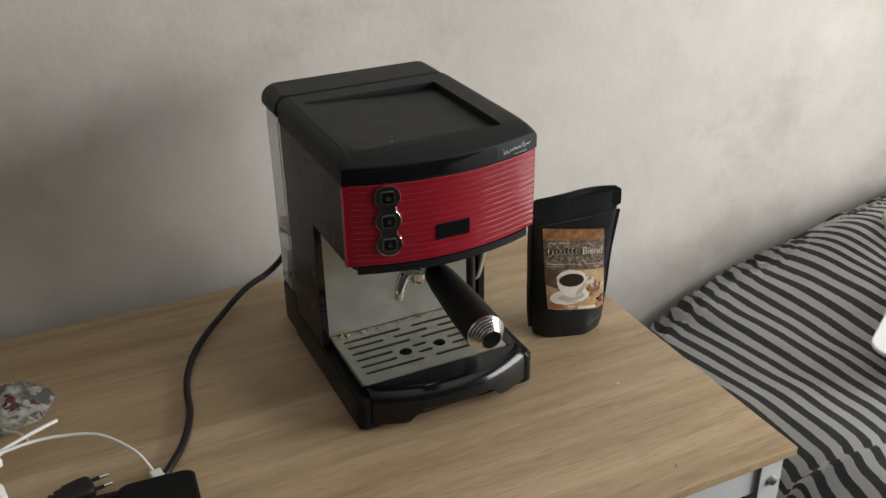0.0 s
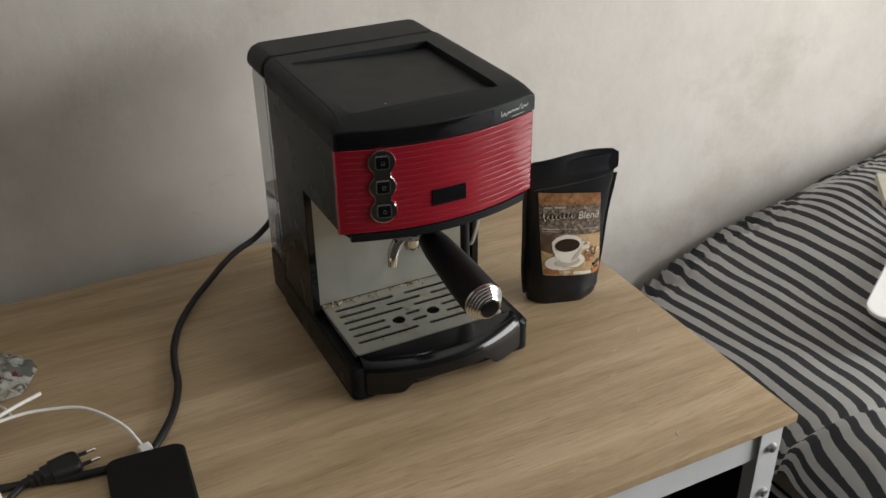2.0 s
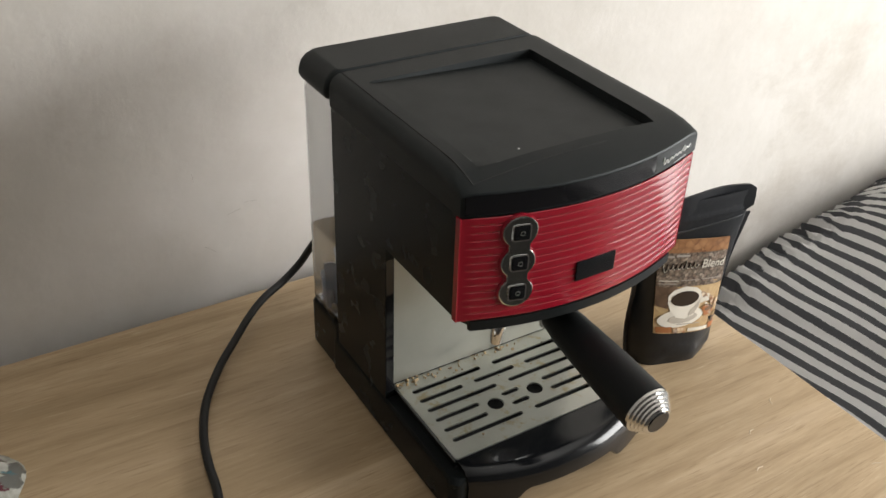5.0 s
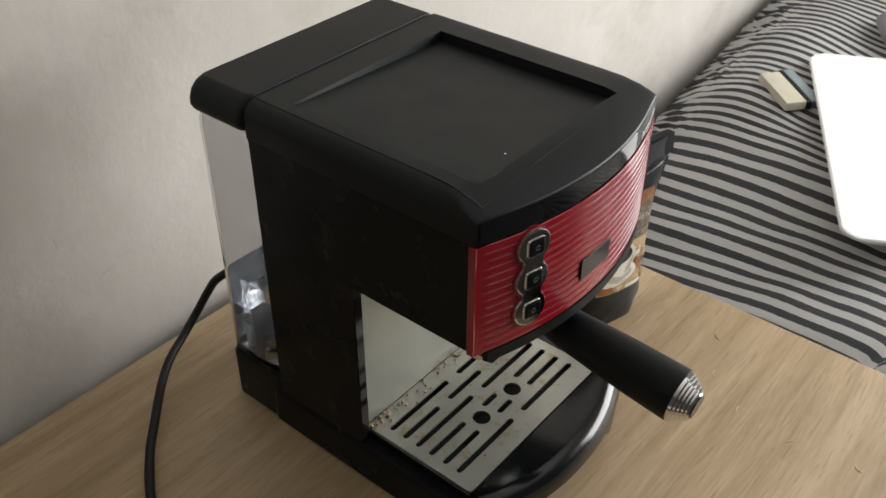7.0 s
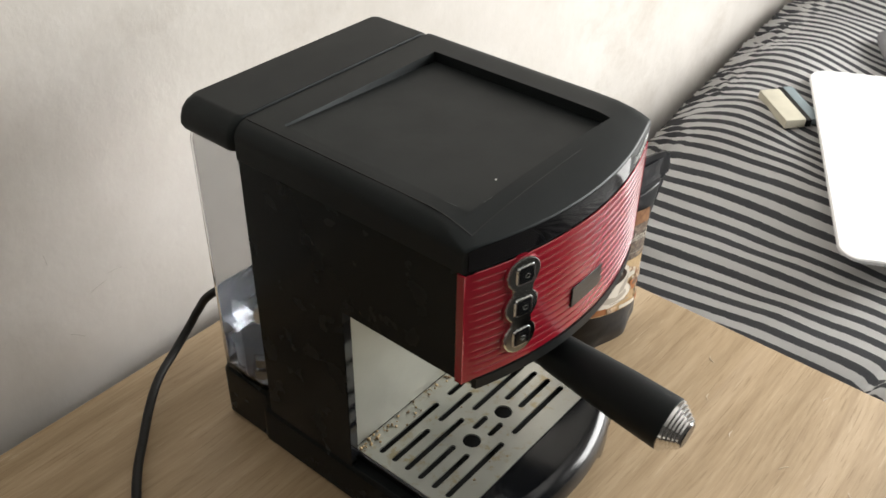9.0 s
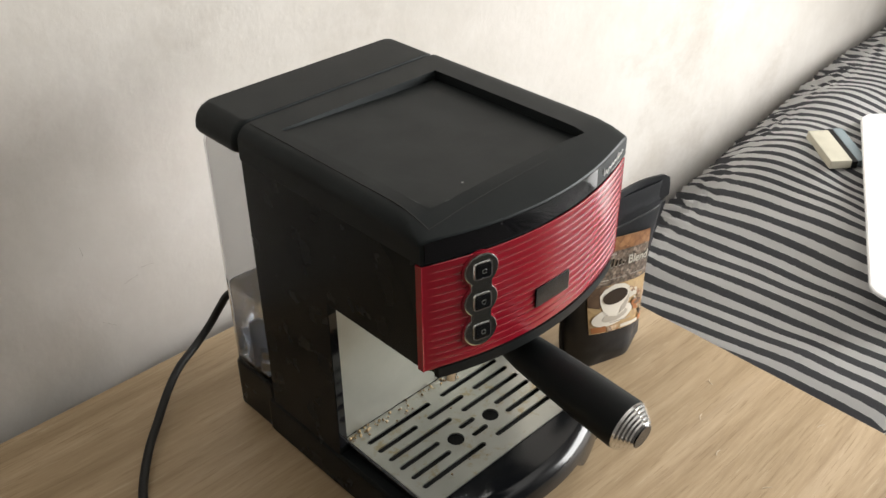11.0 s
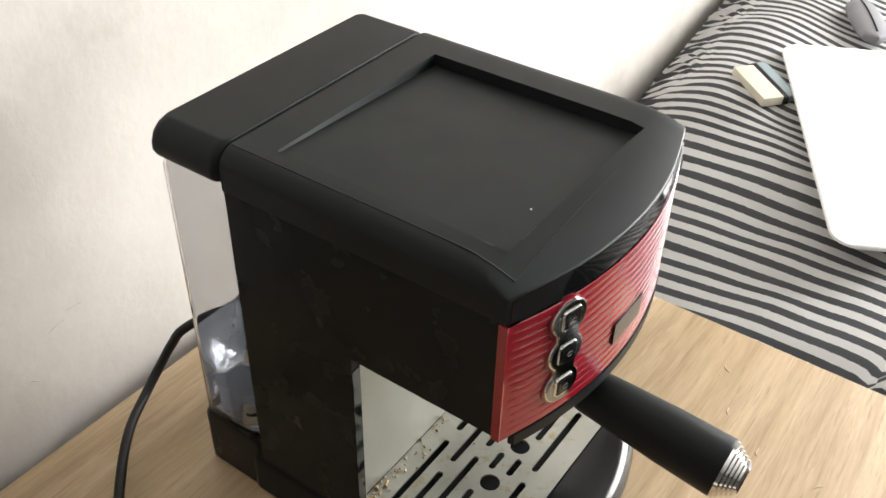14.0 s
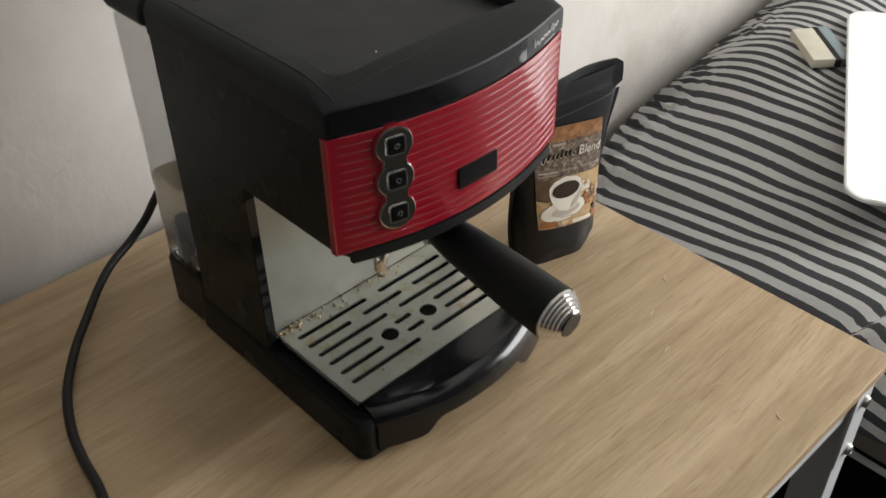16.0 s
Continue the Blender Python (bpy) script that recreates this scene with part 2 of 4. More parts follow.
def spline(points, steps=8):
    pts = [Vector(p) for p in points]
    pts = [2 * pts[0] - pts[1]] + pts + [2 * pts[-1] - pts[-2]]
    out = []
    for a, b, c, d in zip(pts, pts[1:], pts[2:], pts[3:]):
        for k in range(steps):
            t = k / steps
            out.append(0.5 * (2 * b + (c - a) * t + (2 * a - 5 * b + 4 * c - d) * t * t + (3 * b - a - 3 * c + d) * t ** 3))
    return out + [pts[-2]]


def tube(points, radius, n=12, steps=8, flat=1.0):
    """A round tube along a smooth line; radius may be a list along it."""
    ps = spline(points, steps) if steps else [Vector(p) for p in points]
    rings, side = [], None
    for i, p in enumerate(ps):
        d = (ps[min(i + 1, len(ps) - 1)] - ps[max(i - 1, 0)]).normalized()
        side = (d.orthogonal() if side is None else side - d * side.dot(d)).normalized()
        up = d.cross(side)
        r = radius if isinstance(radius, (int, float)) else radius[0] + (radius[-1] - radius[0]) * i / (len(ps) - 1)
        rings.append([p + r * (side * math.cos(2 * math.pi * k / n) + flat * up * math.sin(2 * math.pi * k / n)) for k in range(n)])
    return loft(rings)


def along(a, b):
    """A frame at a with z towards b."""
    d = Vector(b) - Vector(a)
    return Matrix.Translation(a) @ d.to_track_quat("Z", "Y").to_matrix().to_4x4()


def plate(outer, holes, z0, z1):
    """A flat plate with holes cut through it."""
    bm = bmesh.new()
    for loop in [outer, *holes]:
        v = [bm.verts.new((x, y, z1)) for x, y in loop]
        for i in range(len(v)):
            bm.edges.new((v[i], v[(i + 1) % len(v)]))
    bmesh.ops.triangle_fill(bm, edges=bm.edges[:], use_beauty=True, use_dissolve=False)
    r = bmesh.ops.extrude_face_region(bm, geom=bm.faces[:])
    for g in r["geom"]:
        if isinstance(g, bmesh.types.BMVert):
            g.co.z = z0
    return bm


def rounded(x0, x1, y0, y1, r, n=4):
    pts = []
    for cx, cy, a in ((x1 - r, y1 - r, 0), (x0 + r, y1 - r, 90), (x0 + r, y0 + r, 180), (x1 - r, y0 + r, 270)):
        for k in range(n + 1):
            t = radians(a + 90 * k / n)
            pts.append((cx + r * math.cos(t), cy + r * math.sin(t)))
    return pts


# ---- the room ----
def slab(name, x0, x1, y0, y1, z0, z1, material, label):
    ob = part(name, box(x0, x1, y0, y1, z0, z1), material, smooth=False, m=ROOM.copy())
    return tagged(ob, label, name.split("_")[0], kind="structure")


slab("floor", ROOM_W, ROOM_E, ROOM_S, WALL, -0.1, 0.0, LAMINATE, "dark brown floor under the table and bed")
slab("ceiling", ROOM_W, ROOM_E, ROOM_S, WALL, ROOM_H, ROOM_H + 0.1, CEIL, "plain white painted ceiling of the bedroom")
slab("wall_north", ROOM_W, ROOM_E, WALL, WALL + 0.12, -0.1, ROOM_H + 0.1, PLASTER, "off-white blotchy painted wall behind the table and bed")
# unseen south and west walls, toned dark so less light bounces back
slab("wall_south", ROOM_W, ROOM_E, ROOM_S - 0.12, ROOM_S, -0.1, ROOM_H + 0.1, DIMWALL, "unseen wall opposite the table, kept dark to cut bounced light")
slab("wall_west", ROOM_W - 0.12, ROOM_W, ROOM_S - 0.12, WALL + 0.12, -0.1, ROOM_H + 0.1, DIMWALL, "unseen side wall of the bedroom, kept dark to cut bounced light")


def east_wall():
    y0, y1, z0, z1 = WIN
    bm = bmesh.new()
    x0, x1 = ROOM_E, ROOM_E + 0.2
    box(x0, x1, ROOM_S - 0.12, y0, -0.1, ROOM_H + 0.1, bm=bm)
    box(x0, x1, y1, WALL + 0.12, -0.1, ROOM_H + 0.1, bm=bm)
    box(x0, x1, y0, y1, -0.1, z0, bm=bm)
    box(x0, x1, y0, y1, z1, ROOM_H + 0.1, bm=bm)
    tagged(part("wall_east", bm, PLASTER, smooth=False, m=ROOM.copy()), "off-white painted wall with the window opening", "wall", kind="structure")
    w = tagged(new("window_1"), "white framed window that lets in soft daylight", "window", kind="structure")
    w.matrix_basis = ROOM.copy()
    for a, b, c, d in ((y0, y0 + 0.06, z0, z1), (y1 - 0.06, y1, z0, z1), (y0 + 0.06, y1 - 0.06, z0, z0 + 0.06), (y0 + 0.06, y1 - 0.06, z1 - 0.06, z1)):
        part("window_frame", box(x0 + 0.08, x0 + 0.14, a, b, c, d, 0.004), WHITE, w)
    part("window_sill", box(x0 - 0.12, x0 + 0.08, y0 - 0.03, y1 + 0.03, z0 - 0.03, z0 - 0.002, 0.006), WHITE, w)


east_wall()


SCRATCHES = ((-0.409, 0.849, 0.007, -0.0005), (-0.428, 0.841, 0.008, 0.002), (-0.458, 0.803, 0.006, -0.005), (-0.4675, 0.892, 0.0006, -0.005), (-0.044, 1.030, 0.0008, 0.002), (0.404, 0.630, 0.004, 0.001))


def wall_scratches():
    w = bpy.data.objects["wall_north"]
    for x, z, dx, dz in SCRATCHES:
        part("scratch", tube([(x - dx, WALL + 0.00005, z - dz), (x, WALL + 0.00005, z + 0.0006), (x + dx, WALL + 0.00005, z + dz)], 0.00022, 6, 4), SCUFF, w)


wall_scratches()


# ---- the table ----
def table():
    L, t = 1.2, 0.0105
    tb = empty("table", ROOM @ pose(0, 0, 0), "oak laminate table on a light grey bolted steel angle frame", "table")
    part("tabletop", box(-L, 0, 0.0, DEPTH - 0.003, TOP - t, TOP, 0.0012, 2), WOOD, tb, "pale oak wood-grain board")
    # small pale nicks in the laminate
    for x, y, a in ((-0.1015, 0.177, 0.4), (-0.136, 0.088, -0.6), (-0.053, 0.198, 0.9), (-0.129, 0.032, 1.1), (-0.033, 0.093, -0.3), (-0.130, 0.140, 0.2)):
        dx, dy = 0.0045 * math.cos(a), 0.0045 * math.sin(a)
        part("nick", tube([(x - dx, y - dy, TOP - 0.0002), (x - 0.001, y + 0.0012, TOP + 0.0001), (x + dx, y + dy, TOP - 0.0002)], 0.00055, 6, 4), NICK, tb)
    ax, ay, th, h = 0.015, 0.009, 0.0025, 0.041
    zt = TOP - t - 0.0005
    for y, s in ((ay, 1), (DEPTH - ay, -1)):
        ya, yb = sorted((y, y + s * th))
        bm = box(-L + ax, -ax, ya, yb, zt - h, zt, 0.0006)
        ya, yb = sorted((y + s * th, y + s * 0.03))
        box(-L + ax, -ax, ya, yb, zt - th, zt - 0.0002, bm=bm)
        part("apron", bm, PAINT, tb)
    for x0 in (-L + ax + 0.0002, -ax - th - 0.0002):
        part("apron", box(x0, x0 + th, ay + th + 0.001, DEPTH - ay - th - 0.001, zt - h, zt, 0.0006), PAINT, tb)
    for sx, x in ((-1, -ax + 0.001), (1, -L + ax - 0.001)):
        for sy, y in ((1, ay - 0.0030), (-1, DEPTH - ay + 0.0030)):
            bm = bmesh.new()
            xa, xb = sorted((x, x + sx * 0.024))
            ya, yb = sorted((y, y + sy * th))
            box(xa, xb, ya, yb, 0.0, zt - 0.002, 0.0006, bm=bm)
            xa, xb = sorted((x - sx * 0.0027, x - sx * 0.0002))
            ya, yb = sorted((y + sy * 0.0002, y + sy * 0.04))
            box(xa, xb, ya, yb, 0.0, zt - 0.002, 0.0006, bm=bm)
            leg = part("leg", bm, PAINT, tb)
            xa, xb = sorted((x - sx * 0.0003, x + sx * 0.0285))
            ya, yb = sorted((y - sy * 0.0002, y - sy * 0.0022))
            part("bracket", box(xa, xb, ya, yb, zt - 0.1045, zt - 0.001, 0.0008), PAINT, leg, "light grey joining plate")
            for bz in (zt - 0.0255, zt - 0.0875):
                f = along((x + sx * 0.012, y - sy * 0.0024, bz), (x + sx * 0.012, y - sy, bz))
                part("bolt", lathe([(0.0, 0.0), (0.0058, 0.0), (0.0058, 0.0012), (0.0050, 0.0035), (0.0024, 0.0046), (0.0022, 0.0032), (0.0, 0.003)], f, 14), DULLSTEEL, leg, "zinc hex-socket bolt")
    return tb


table()


# ---- the espresso machine ----
HW = 0.1055
OFF = -0.0066     # the brewing group and the grille sit a little off the middle


def front(x, side=-0.048, mid=-0.070):
    return mid + (side - mid) * (x / HW) ** 2


def head_ring(z, inset=0.0, back=0.152, n=24, lean=None):
    w = HW - inset
    pts = [(w, back - inset * 0.2, z)]
    for k in range(n + 1):
        x = w - 2 * w * k / n
        pts.append((x, front(x * HW / w) + (inset * 0.10 if lean is None else lean), z))
    pts.append((-w, back - inset * 0.2, z))
    return [Vector(p) for p in pts]


def espresso_machine():
    em = empty("espresso_machine", pose(0.004, 0, TOP, 0, 0, 1.2), "black and red plastic espresso machine with steel drip tray", "coffee machine")
    # body: base rails, column and head
    def rounded_ring(z, g=0.0):
        return [Vector((x, y, z)) for x, y in rounded(-HW - 0.001 + g, HW + 0.001 - g, -0.0595 + g, 0.167, 0.010, 4)]
    part("base", loft([rounded_ring(0.0, 0.003), rounded_ring(0.003), rounded_ring(0.036), rounded_ring(0.040, 0.003)]), BODY, em)
    part("column", box(-HW + 0.001, HW - 0.001, 0.066, 0.1518, 0.0395, 0.1986), BODY, em)
    for s in (-1, 1):
        x0, x1 = sorted((s * 0.0965, s * (HW - 0.001)))
        part("pillar", box(x0, x1, 0.0578, 0.0659, 0.0395, 0.1986), BODY, em)
        part("column_edge", box(x0 + 0.0004, x1 - 0.0004, 0.0573, 0.0580, 0.0480, 0.187), EDGE, em, "glossy black inner edge of the column")
    part("backsplash", box(-0.0952, 0.0952, 0.0635, 0.0658, 0.0485, 0.187), STEEL, em, "brushed stainless steel splash plate")
    part("head", loft([head_ring(0.186, 0.014), head_ring(0.1885, 0.0125), head_ring(0.1985, 0.001), head_ring(0.284, 0.001)]), BODY, em)
    # red ribbed panel
    nx, ribs = 72, 14
    z0, z1 = 0.1975, 0.2835
    shape = ((0.0, 0.0), (0.06, 0.40), (0.14, 0.84), (0.24, 0.94), (0.38, 0.985), (0.55, 1.0), (0.75, 0.985), (0.90, 0.95), (0.965, 0.88))
    rows = []
    for z, f in [(z0 + (z1 - z0) * (r + p) / ribs, q) for r in range(ribs) for p, q in shape] + [(z1, 0.0)]:
        row = []
        for i in range(nx + 1):
            x = -HW + 2 * HW * i / nx
            edge = min(1.0, max(0.0, (x + HW - 0.006) / 0.004))
            row.append(Vector((x * 1.002, front(x) - 0.0008 - 0.0009 * (0.6 + (f - 0.6) * edge), z)))
        rows.append(row)
    bm = loft(rows, closed=False)
    panel = part("front_panel", bm, RED, em, "glossy red ribbed front panel", angle=80)
    for s in (-1, 1):
        x = s * HW * 1.002
        bm = bmesh.new()
        bm.faces.new([bm.verts.new(p) for p in ((x, -0.050, z0), (x, -0.0445, z0), (x, -0.0445, z1), (x, -0.050, z1))])
        r = bmesh.ops.extrude_face_region(bm, geom=bm.faces[:])
        for g in r["geom"]:
            if isinstance(g, bmesh.types.BMVert):
                g.co.x -= s * 0.001
        part("panel_edge", bm, RED, panel)
    # buttons: a plate of three merging discs with a red rim
    bx, bz = -0.0655, (0.2705, 0.2455, 0.2205)

    def outline(r, k=1.0):
        """The outline of three discs in a column, waisted between them."""
        pts = []
        steps = 60
        zt, zb = bz[0] + r, bz[2] - r
        for i in range(steps + 1):
            z = zt - (zt - zb) * (0.5 - 0.5 * math.cos(math.pi * i / steps))
            w = max([math.sqrt(max(r * r - (z - c) ** 2, 0)) for c in bz] + [0.0])
            if bz[2] < z < bz[0]:
                w = max(w, r * 0.62)
            pts.append((w, z))
        return [(w, z) for w, z in pts] + [(-w, z) for w, z in pts[-2:0:-1]]

    def on_front(x, z, lift):
        return Vector((x, front(x) - lift, z))

    def cameo(r, l0, l1, bev=0.0):
        o = outline(r)
        o2 = [(a * (1 - bev / r), b + (bz[1] - b) * bev / 0.04) for a, b in o]
        return loft([[on_front(bx + a, b, l0) for a, b in o], [on_front(bx + a, b, l1 - bev * 0.5) for a, b in o], [on_front(bx + a, b, l1) for a, b in o2]])
    part("button_rim", cameo(0.0137, 0.0, 0.0027, 0.0009), RED, panel)
    bp = part("button_plate", cameo(0.0124, 0.0, 0.0040, 0.0008), CHROME, panel, "polished chrome button surround")
    part("button_inlay", cameo(0.0117, 0.0038, 0.0043, 0.0003), SURROUND, panel, "dark mirror-grey inlay")
    for z in bz:
        def sq(h, r):
            return [(bx + a, z + b) for a, b in rounded(-h, h, -h, h, r, 4)]
        bt = part("button", loft([[on_front(x, q, 0.003) for x, q in sq(0.0056, 0.0016)], [on_front(x, q, 0.0055) for x, q in sq(0.0056, 0.0016)], [on_front(x, q, 0.006) for x, q in sq(0.0048, 0.0014)]]), GLOSS, panel, "square black push button with a chrome ring")
        part("button_ring", loft([[on_front(x, q, 0.0035) for x, q in sq(0.0070, 0.0024)], [on_front(x, q, 0.0052) for x, q in sq(0.0067, 0.0023)], [on_front(x, q, 0.0052) for x, q in sq(0.0059, 0.0018)], [on_front(x, q, 0.0035) for x, q in sq(0.0057, 0.0017)]], caps=False), CHROME, bt.parent)
        part("button_symbol", tube([on_front(bx + 0.0016 * math.cos(t), z + 0.0016 * math.sin(t), 0.0061) for t in [k * math.pi / 6 for k in range(12)]], 0.0002, 6, 2), GREY, panel)
    # display
    part("display", loft([[on_front(x, z, l) for x, z in rounded(-0.0175 - g, 0.0185 + g, 0.2175 - g, 0.234 + g, 0.0006, 2)] for l, g in ((0.0, 0.0), (0.0030, 0.0), (0.0032, -0.0004))]), GLOSS, panel, "small dark display window")
    # lid with recessed cup tray
    def lid_top(x, y):
        """Height of the lid: flat, falling towards the front edge, rounded at both sides."""
        q = y - front(x)
        ahead = 0.0098 * max(0.0, 1 - q / 0.038) ** 1.5
        e = max(0.0, HW - 0.0004 - abs(x))
        side = 0.0131 * (1 - math.sqrt(max(0.0, 1 - (1 - min(1.0, e / 0.0125)) ** 2)))
        return 0.3116 - max(ahead, side) - 0.25 * min(ahead, side)
    rim = [0.0, 0.0003, 0.0008, 0.0016, 0.0028, 0.0044, 0.0064, 0.009, 0.0125]
    hx0, hx1, hy0, hy1 = -0.083, 0.0745, -0.034, 0.1255
    xs = [-HW + 0.0004 + r for r in rim] + [-0.0875, hx0, hx0 + 0.0011] + [-0.0768 + 0.0091 * k for k in range(17)] + [hx1 - 0.0011, hx1, 0.0835] + [HW - 0.0004 - r for r in rim[::-1]]
    ys = [hy0, hy0 + 0.0011] + [-0.0245 + 0.0208 * k for k in range(8)] + [hy1 - 0.0011, hy1, 0.139, 0.1525]
    rows = [[Vector((x, front(x), 0.2842)) for x in xs], [Vector((x, front(x) - 0.0001, lid_top(x, front(x)) - 0.0008)) for x in xs]]
    for k in range(7):
        t = (0.0007, 0.10, 0.22, 0.38, 0.56, 0.74, 0.90)[k]
        rows.append([Vector((x, y, lid_top(x, y))) for x in xs for y in [front(x) + (hy0 - front(x)) * t + (0.0006 if k == 0 else 0)]])
    for y in ys:
        rows.append([Vector((x, y, lid_top(0, 0.05) - 0.0012 - 0.0064 * (x - hx0) / (hx1 - hx0) if hx0 + 0.0005 < x < hx1 - 0.0005 and hy0 + 0.0005 < y < hy1 - 0.0005 else lid_top(x, y))) for x in xs])
    rows.append([Vector((x, 0.1525, 0.2842)) for x in xs])
    bm = bmesh.new()
    grid = [[bm.verts.new(p) for p in r] for r in rows]
    for ra, rb in zip(grid, grid[1:]):
        for a, b, c, d in zip(ra, ra[1:], rb[1:], rb):
            bm.faces.new((a, b, c, d))
    for r in grid:
        for v in r:
            if v.co.x > 0.08:
                v.co.x += 0.0035 * (v.co.x - 0.08) / 0.0255
    for col in (0, -1):
        bm.faces.new([r[col] for r in grid] if col else [r[col] for r in reversed(grid)])
    lid = part("lid", bm, TOPBLACK, em, "textured black top with a shallow cup tray", angle=32)

    def seam(points):
        """A thin dark joint that follows the lid's surface."""
        bars = [[Vector((x - 0.0005, y - 0.0002, lid_top(x, y) - 0.001)), Vector((x + 0.0005, y + 0.0002, lid_top(x, y) - 0.001)), Vector((x + 0.0005, y + 0.0002, lid_top(x, y) + 0.0003)), Vector((x - 0.0005, y - 0.0002, lid_top(x, y) + 0.0003))] for x, y in points]
        return loft(bars)
    part("lid_seam", seam([(-0.0935, 0.1520 - 0.1970 * k / 24) for k in range(25)]), DARK, lid)
    part("lid_seam", seam([(-0.0935 + 0.0018 * k, -0.0450 + 0.000035 * k) for k in range(66)]), DARK, lid)
    part("fleck", box(-0.0415, -0.0402, -0.0225, -0.0218, 0.3085, 0.3091), INK, lid)
    part("lid_seam", box(-0.0925, 0.0925, 0.1515, 0.1532, 0.3085, 0.3112), DARK, lid)

    # glossy fascia strip
    def strip(xa, xb, za, zb, lift, n=30, lean=0.0):
        ring = []
        for k in range(n + 1):
            x = xa + (xb - xa) * k / n
            top = zb if zb else lid_top(x, front(x)) - 0.0014
            zm = za + (top - za) * 0.6
            ring.append([Vector((x, front(x) + 0.002, za)), Vector((x, front(x) - lift, za + 0.0008)), Vector((x, front(x) - lift, zm)), Vector((x, front(x) - lift + lean, top)), Vector((x, front(x) + lean + 0.002, top))])
        return loft(ring)
    part("fascia", strip(-0.1022, 0.052, 0.2848, None, 0.0009, lean=0.0005), EDGE, lid, "glossy black fascia strip")
    part("fascia_plate", strip(0.0524, 0.1022, 0.2848, None, 0.0009, lean=0.0005), BLACK, lid, "satin black plate with a pale mark")
    part("bottom_strip", strip(-0.0955, 0.0955, 0.188, 0.1970, 0.0022), BLACK, em)
    # signature-like mark: a plain running stroke
    pts = []
    for k in range(15):
        x = 0.060 + 0.038 * k / 14
        tall = (0.0048, -0.0022, 0.0016, -0.0030, 0.0012, -0.0012, 0.0018, -0.0010, 0.0014, -0.0012, 0.0046, -0.0020, 0.0012, -0.0010, 0.0016)[k]
        pts.append((x + 0.25 * tall, front(x) - 0.0012, 0.2918 + tall * 0.85 + 0.0010 * k / 14))
    part("maker_mark", tube(pts, 0.00042, 5, 5), INK, lid, "white flowing pen-stroke mark")
    part("maker_mark_line", tube([(x, front(x) - 0.0012, 0.2868) for x in (0.076, 0.082, 0.088, 0.093)], 0.0002, 4, 2), INK, lid)
    # water tank at the back
    tank = part("water_tank", box(-0.1050, 0.1040, 0.1545, 0.2095, 0.0555, 0.288, 0.007, 3), CLEAR, em, "clear plastic water tank, partly filled")
    inner = bmesh.new()
    box(-0.1032, 0.1022, 0.1563, 0.2077, 0.058, 0.286, 0.006, 3, bm=inner)
    bmesh.ops.reverse_faces(inner, faces=inner.faces)
    me = bpy.data.meshes.new("tank_shell")
    both = bmesh.new()
    both.from_mesh(tank.data)
    inner.to_mesh(me)
    both.from_mesh(me)
    both.to_mesh(tank.data)
    both.free(), inner.free()
    bpy.data.meshes.remove(me)
    for f in tank.data.polygons:
        f.use_smooth = True
    tank.data.set_sharp_from_angle(angle=radians(40))
    tank.visible_shadow = False
    w = part("water", box(-0.1028, 0.1018, 0.1567, 0.2073, 0.0600, 0.146, 0.005, 3), WATER, tank)
    w.visible_shadow = False
    part("valve", lathe([(0.0, 0.0), (0.009, 0.0), (0.009, 0.012), (0.006, 0.014), (0.006, 0.022), (0.0, 0.022)], pose(-0.088, 0.172, 0.059), 18), CHROME, tank)
    rib = box(-0.1015, -0.045, -0.0012, 0.0012, 0.0, 0.052, 0.0006)
    part("tank_rib", rib, FROST, tank, m=pose(0.0, 0.181, 0.0592, 0, 0, 0))
    part("filter_cup", lathe([(0.0, 0.0), (0.0075, 0.0), (0.0085, 0.024), (0.0105, 0.025), (0.0105, 0.028), (0.0, 0.028)], pose(-0.084, 0.1955, 0.0592), 20), FROST, tank)
    part("tank_floor", box(-0.0985, 0.0985, 0.1575, 0.2045, 0.0583, 0.0590), WHITE, tank)

    def tank_ring(z, g, yb=0.213):
        return [Vector((x, y, z)) for x, y in rounded(-HW - 0.002 + g, HW + 0.001 - g, 0.1535 + g * 0.15, yb - g * 0.35, 0.006, 5)]
    tl = [(0.2875, 0.0060), (0.289, 0.0018), (0.293, 0.0), (0.298, 0.0004), (0.304, 0.0022), (0.309, 0.006), (0.3120, 0.011), (0.3126, 0.014)]
    part("tank_lid", loft([tank_ring(z, g) for z, g in tl]), TOPBLACK, em, "black tank cover")
    part("tank_seat", loft([[Vector((x, y, z)) for x, y in rounded(-HW + g, HW - g, 0.1505, 0.2165 - g, 0.008, 4)] for z, g in ((0.0, 0.003), (0.003, 0.001), (0.050, 0.001), (0.0553, 0.003))]), BODY, em)
    part("back_panel", box(-0.101, 0.101, 0.1516, 0.1540, 0.07, 0.300), DARK, em)

    # drip tray with bulged front and a finger notch
    n = 40
    ring = []
    for k in range(n + 1):
        u = -1 + 2 * k / n
        x = 0.0925 * u
        yf = -0.083 + 0.022 * abs(u) ** 2.2
        zb = 0.006 + 0.014 * max(0.0, min(1.0, (0.62 - abs(u)) / 0.14)) ** 1.3
        zt = 0.047 if abs(u) < 0.999 else 0.046
        prof = [(-0.03, zb), (yf + 0.003, zb), (yf, zb + 0.003), (yf - 0.0005, zt - 0.014), (yf + 0.002, zt - 0.007), (yf + 0.007, zt - 0.002), (yf + 0.013, zt), (-0.0435, zt), (-0.0425, 0.044), (-0.03, 0.044)]
        ring.append([Vector((x, y, z)) for y, z in prof])
    tray = part("drip_tray", loft(ring), GLOSS, em, "glossy black pull-out drip tray")
    part("tray_well", box(-0.0955, 0.083, -0.0445, 0.063, 0.0402, 0.0412), DARK, tray)
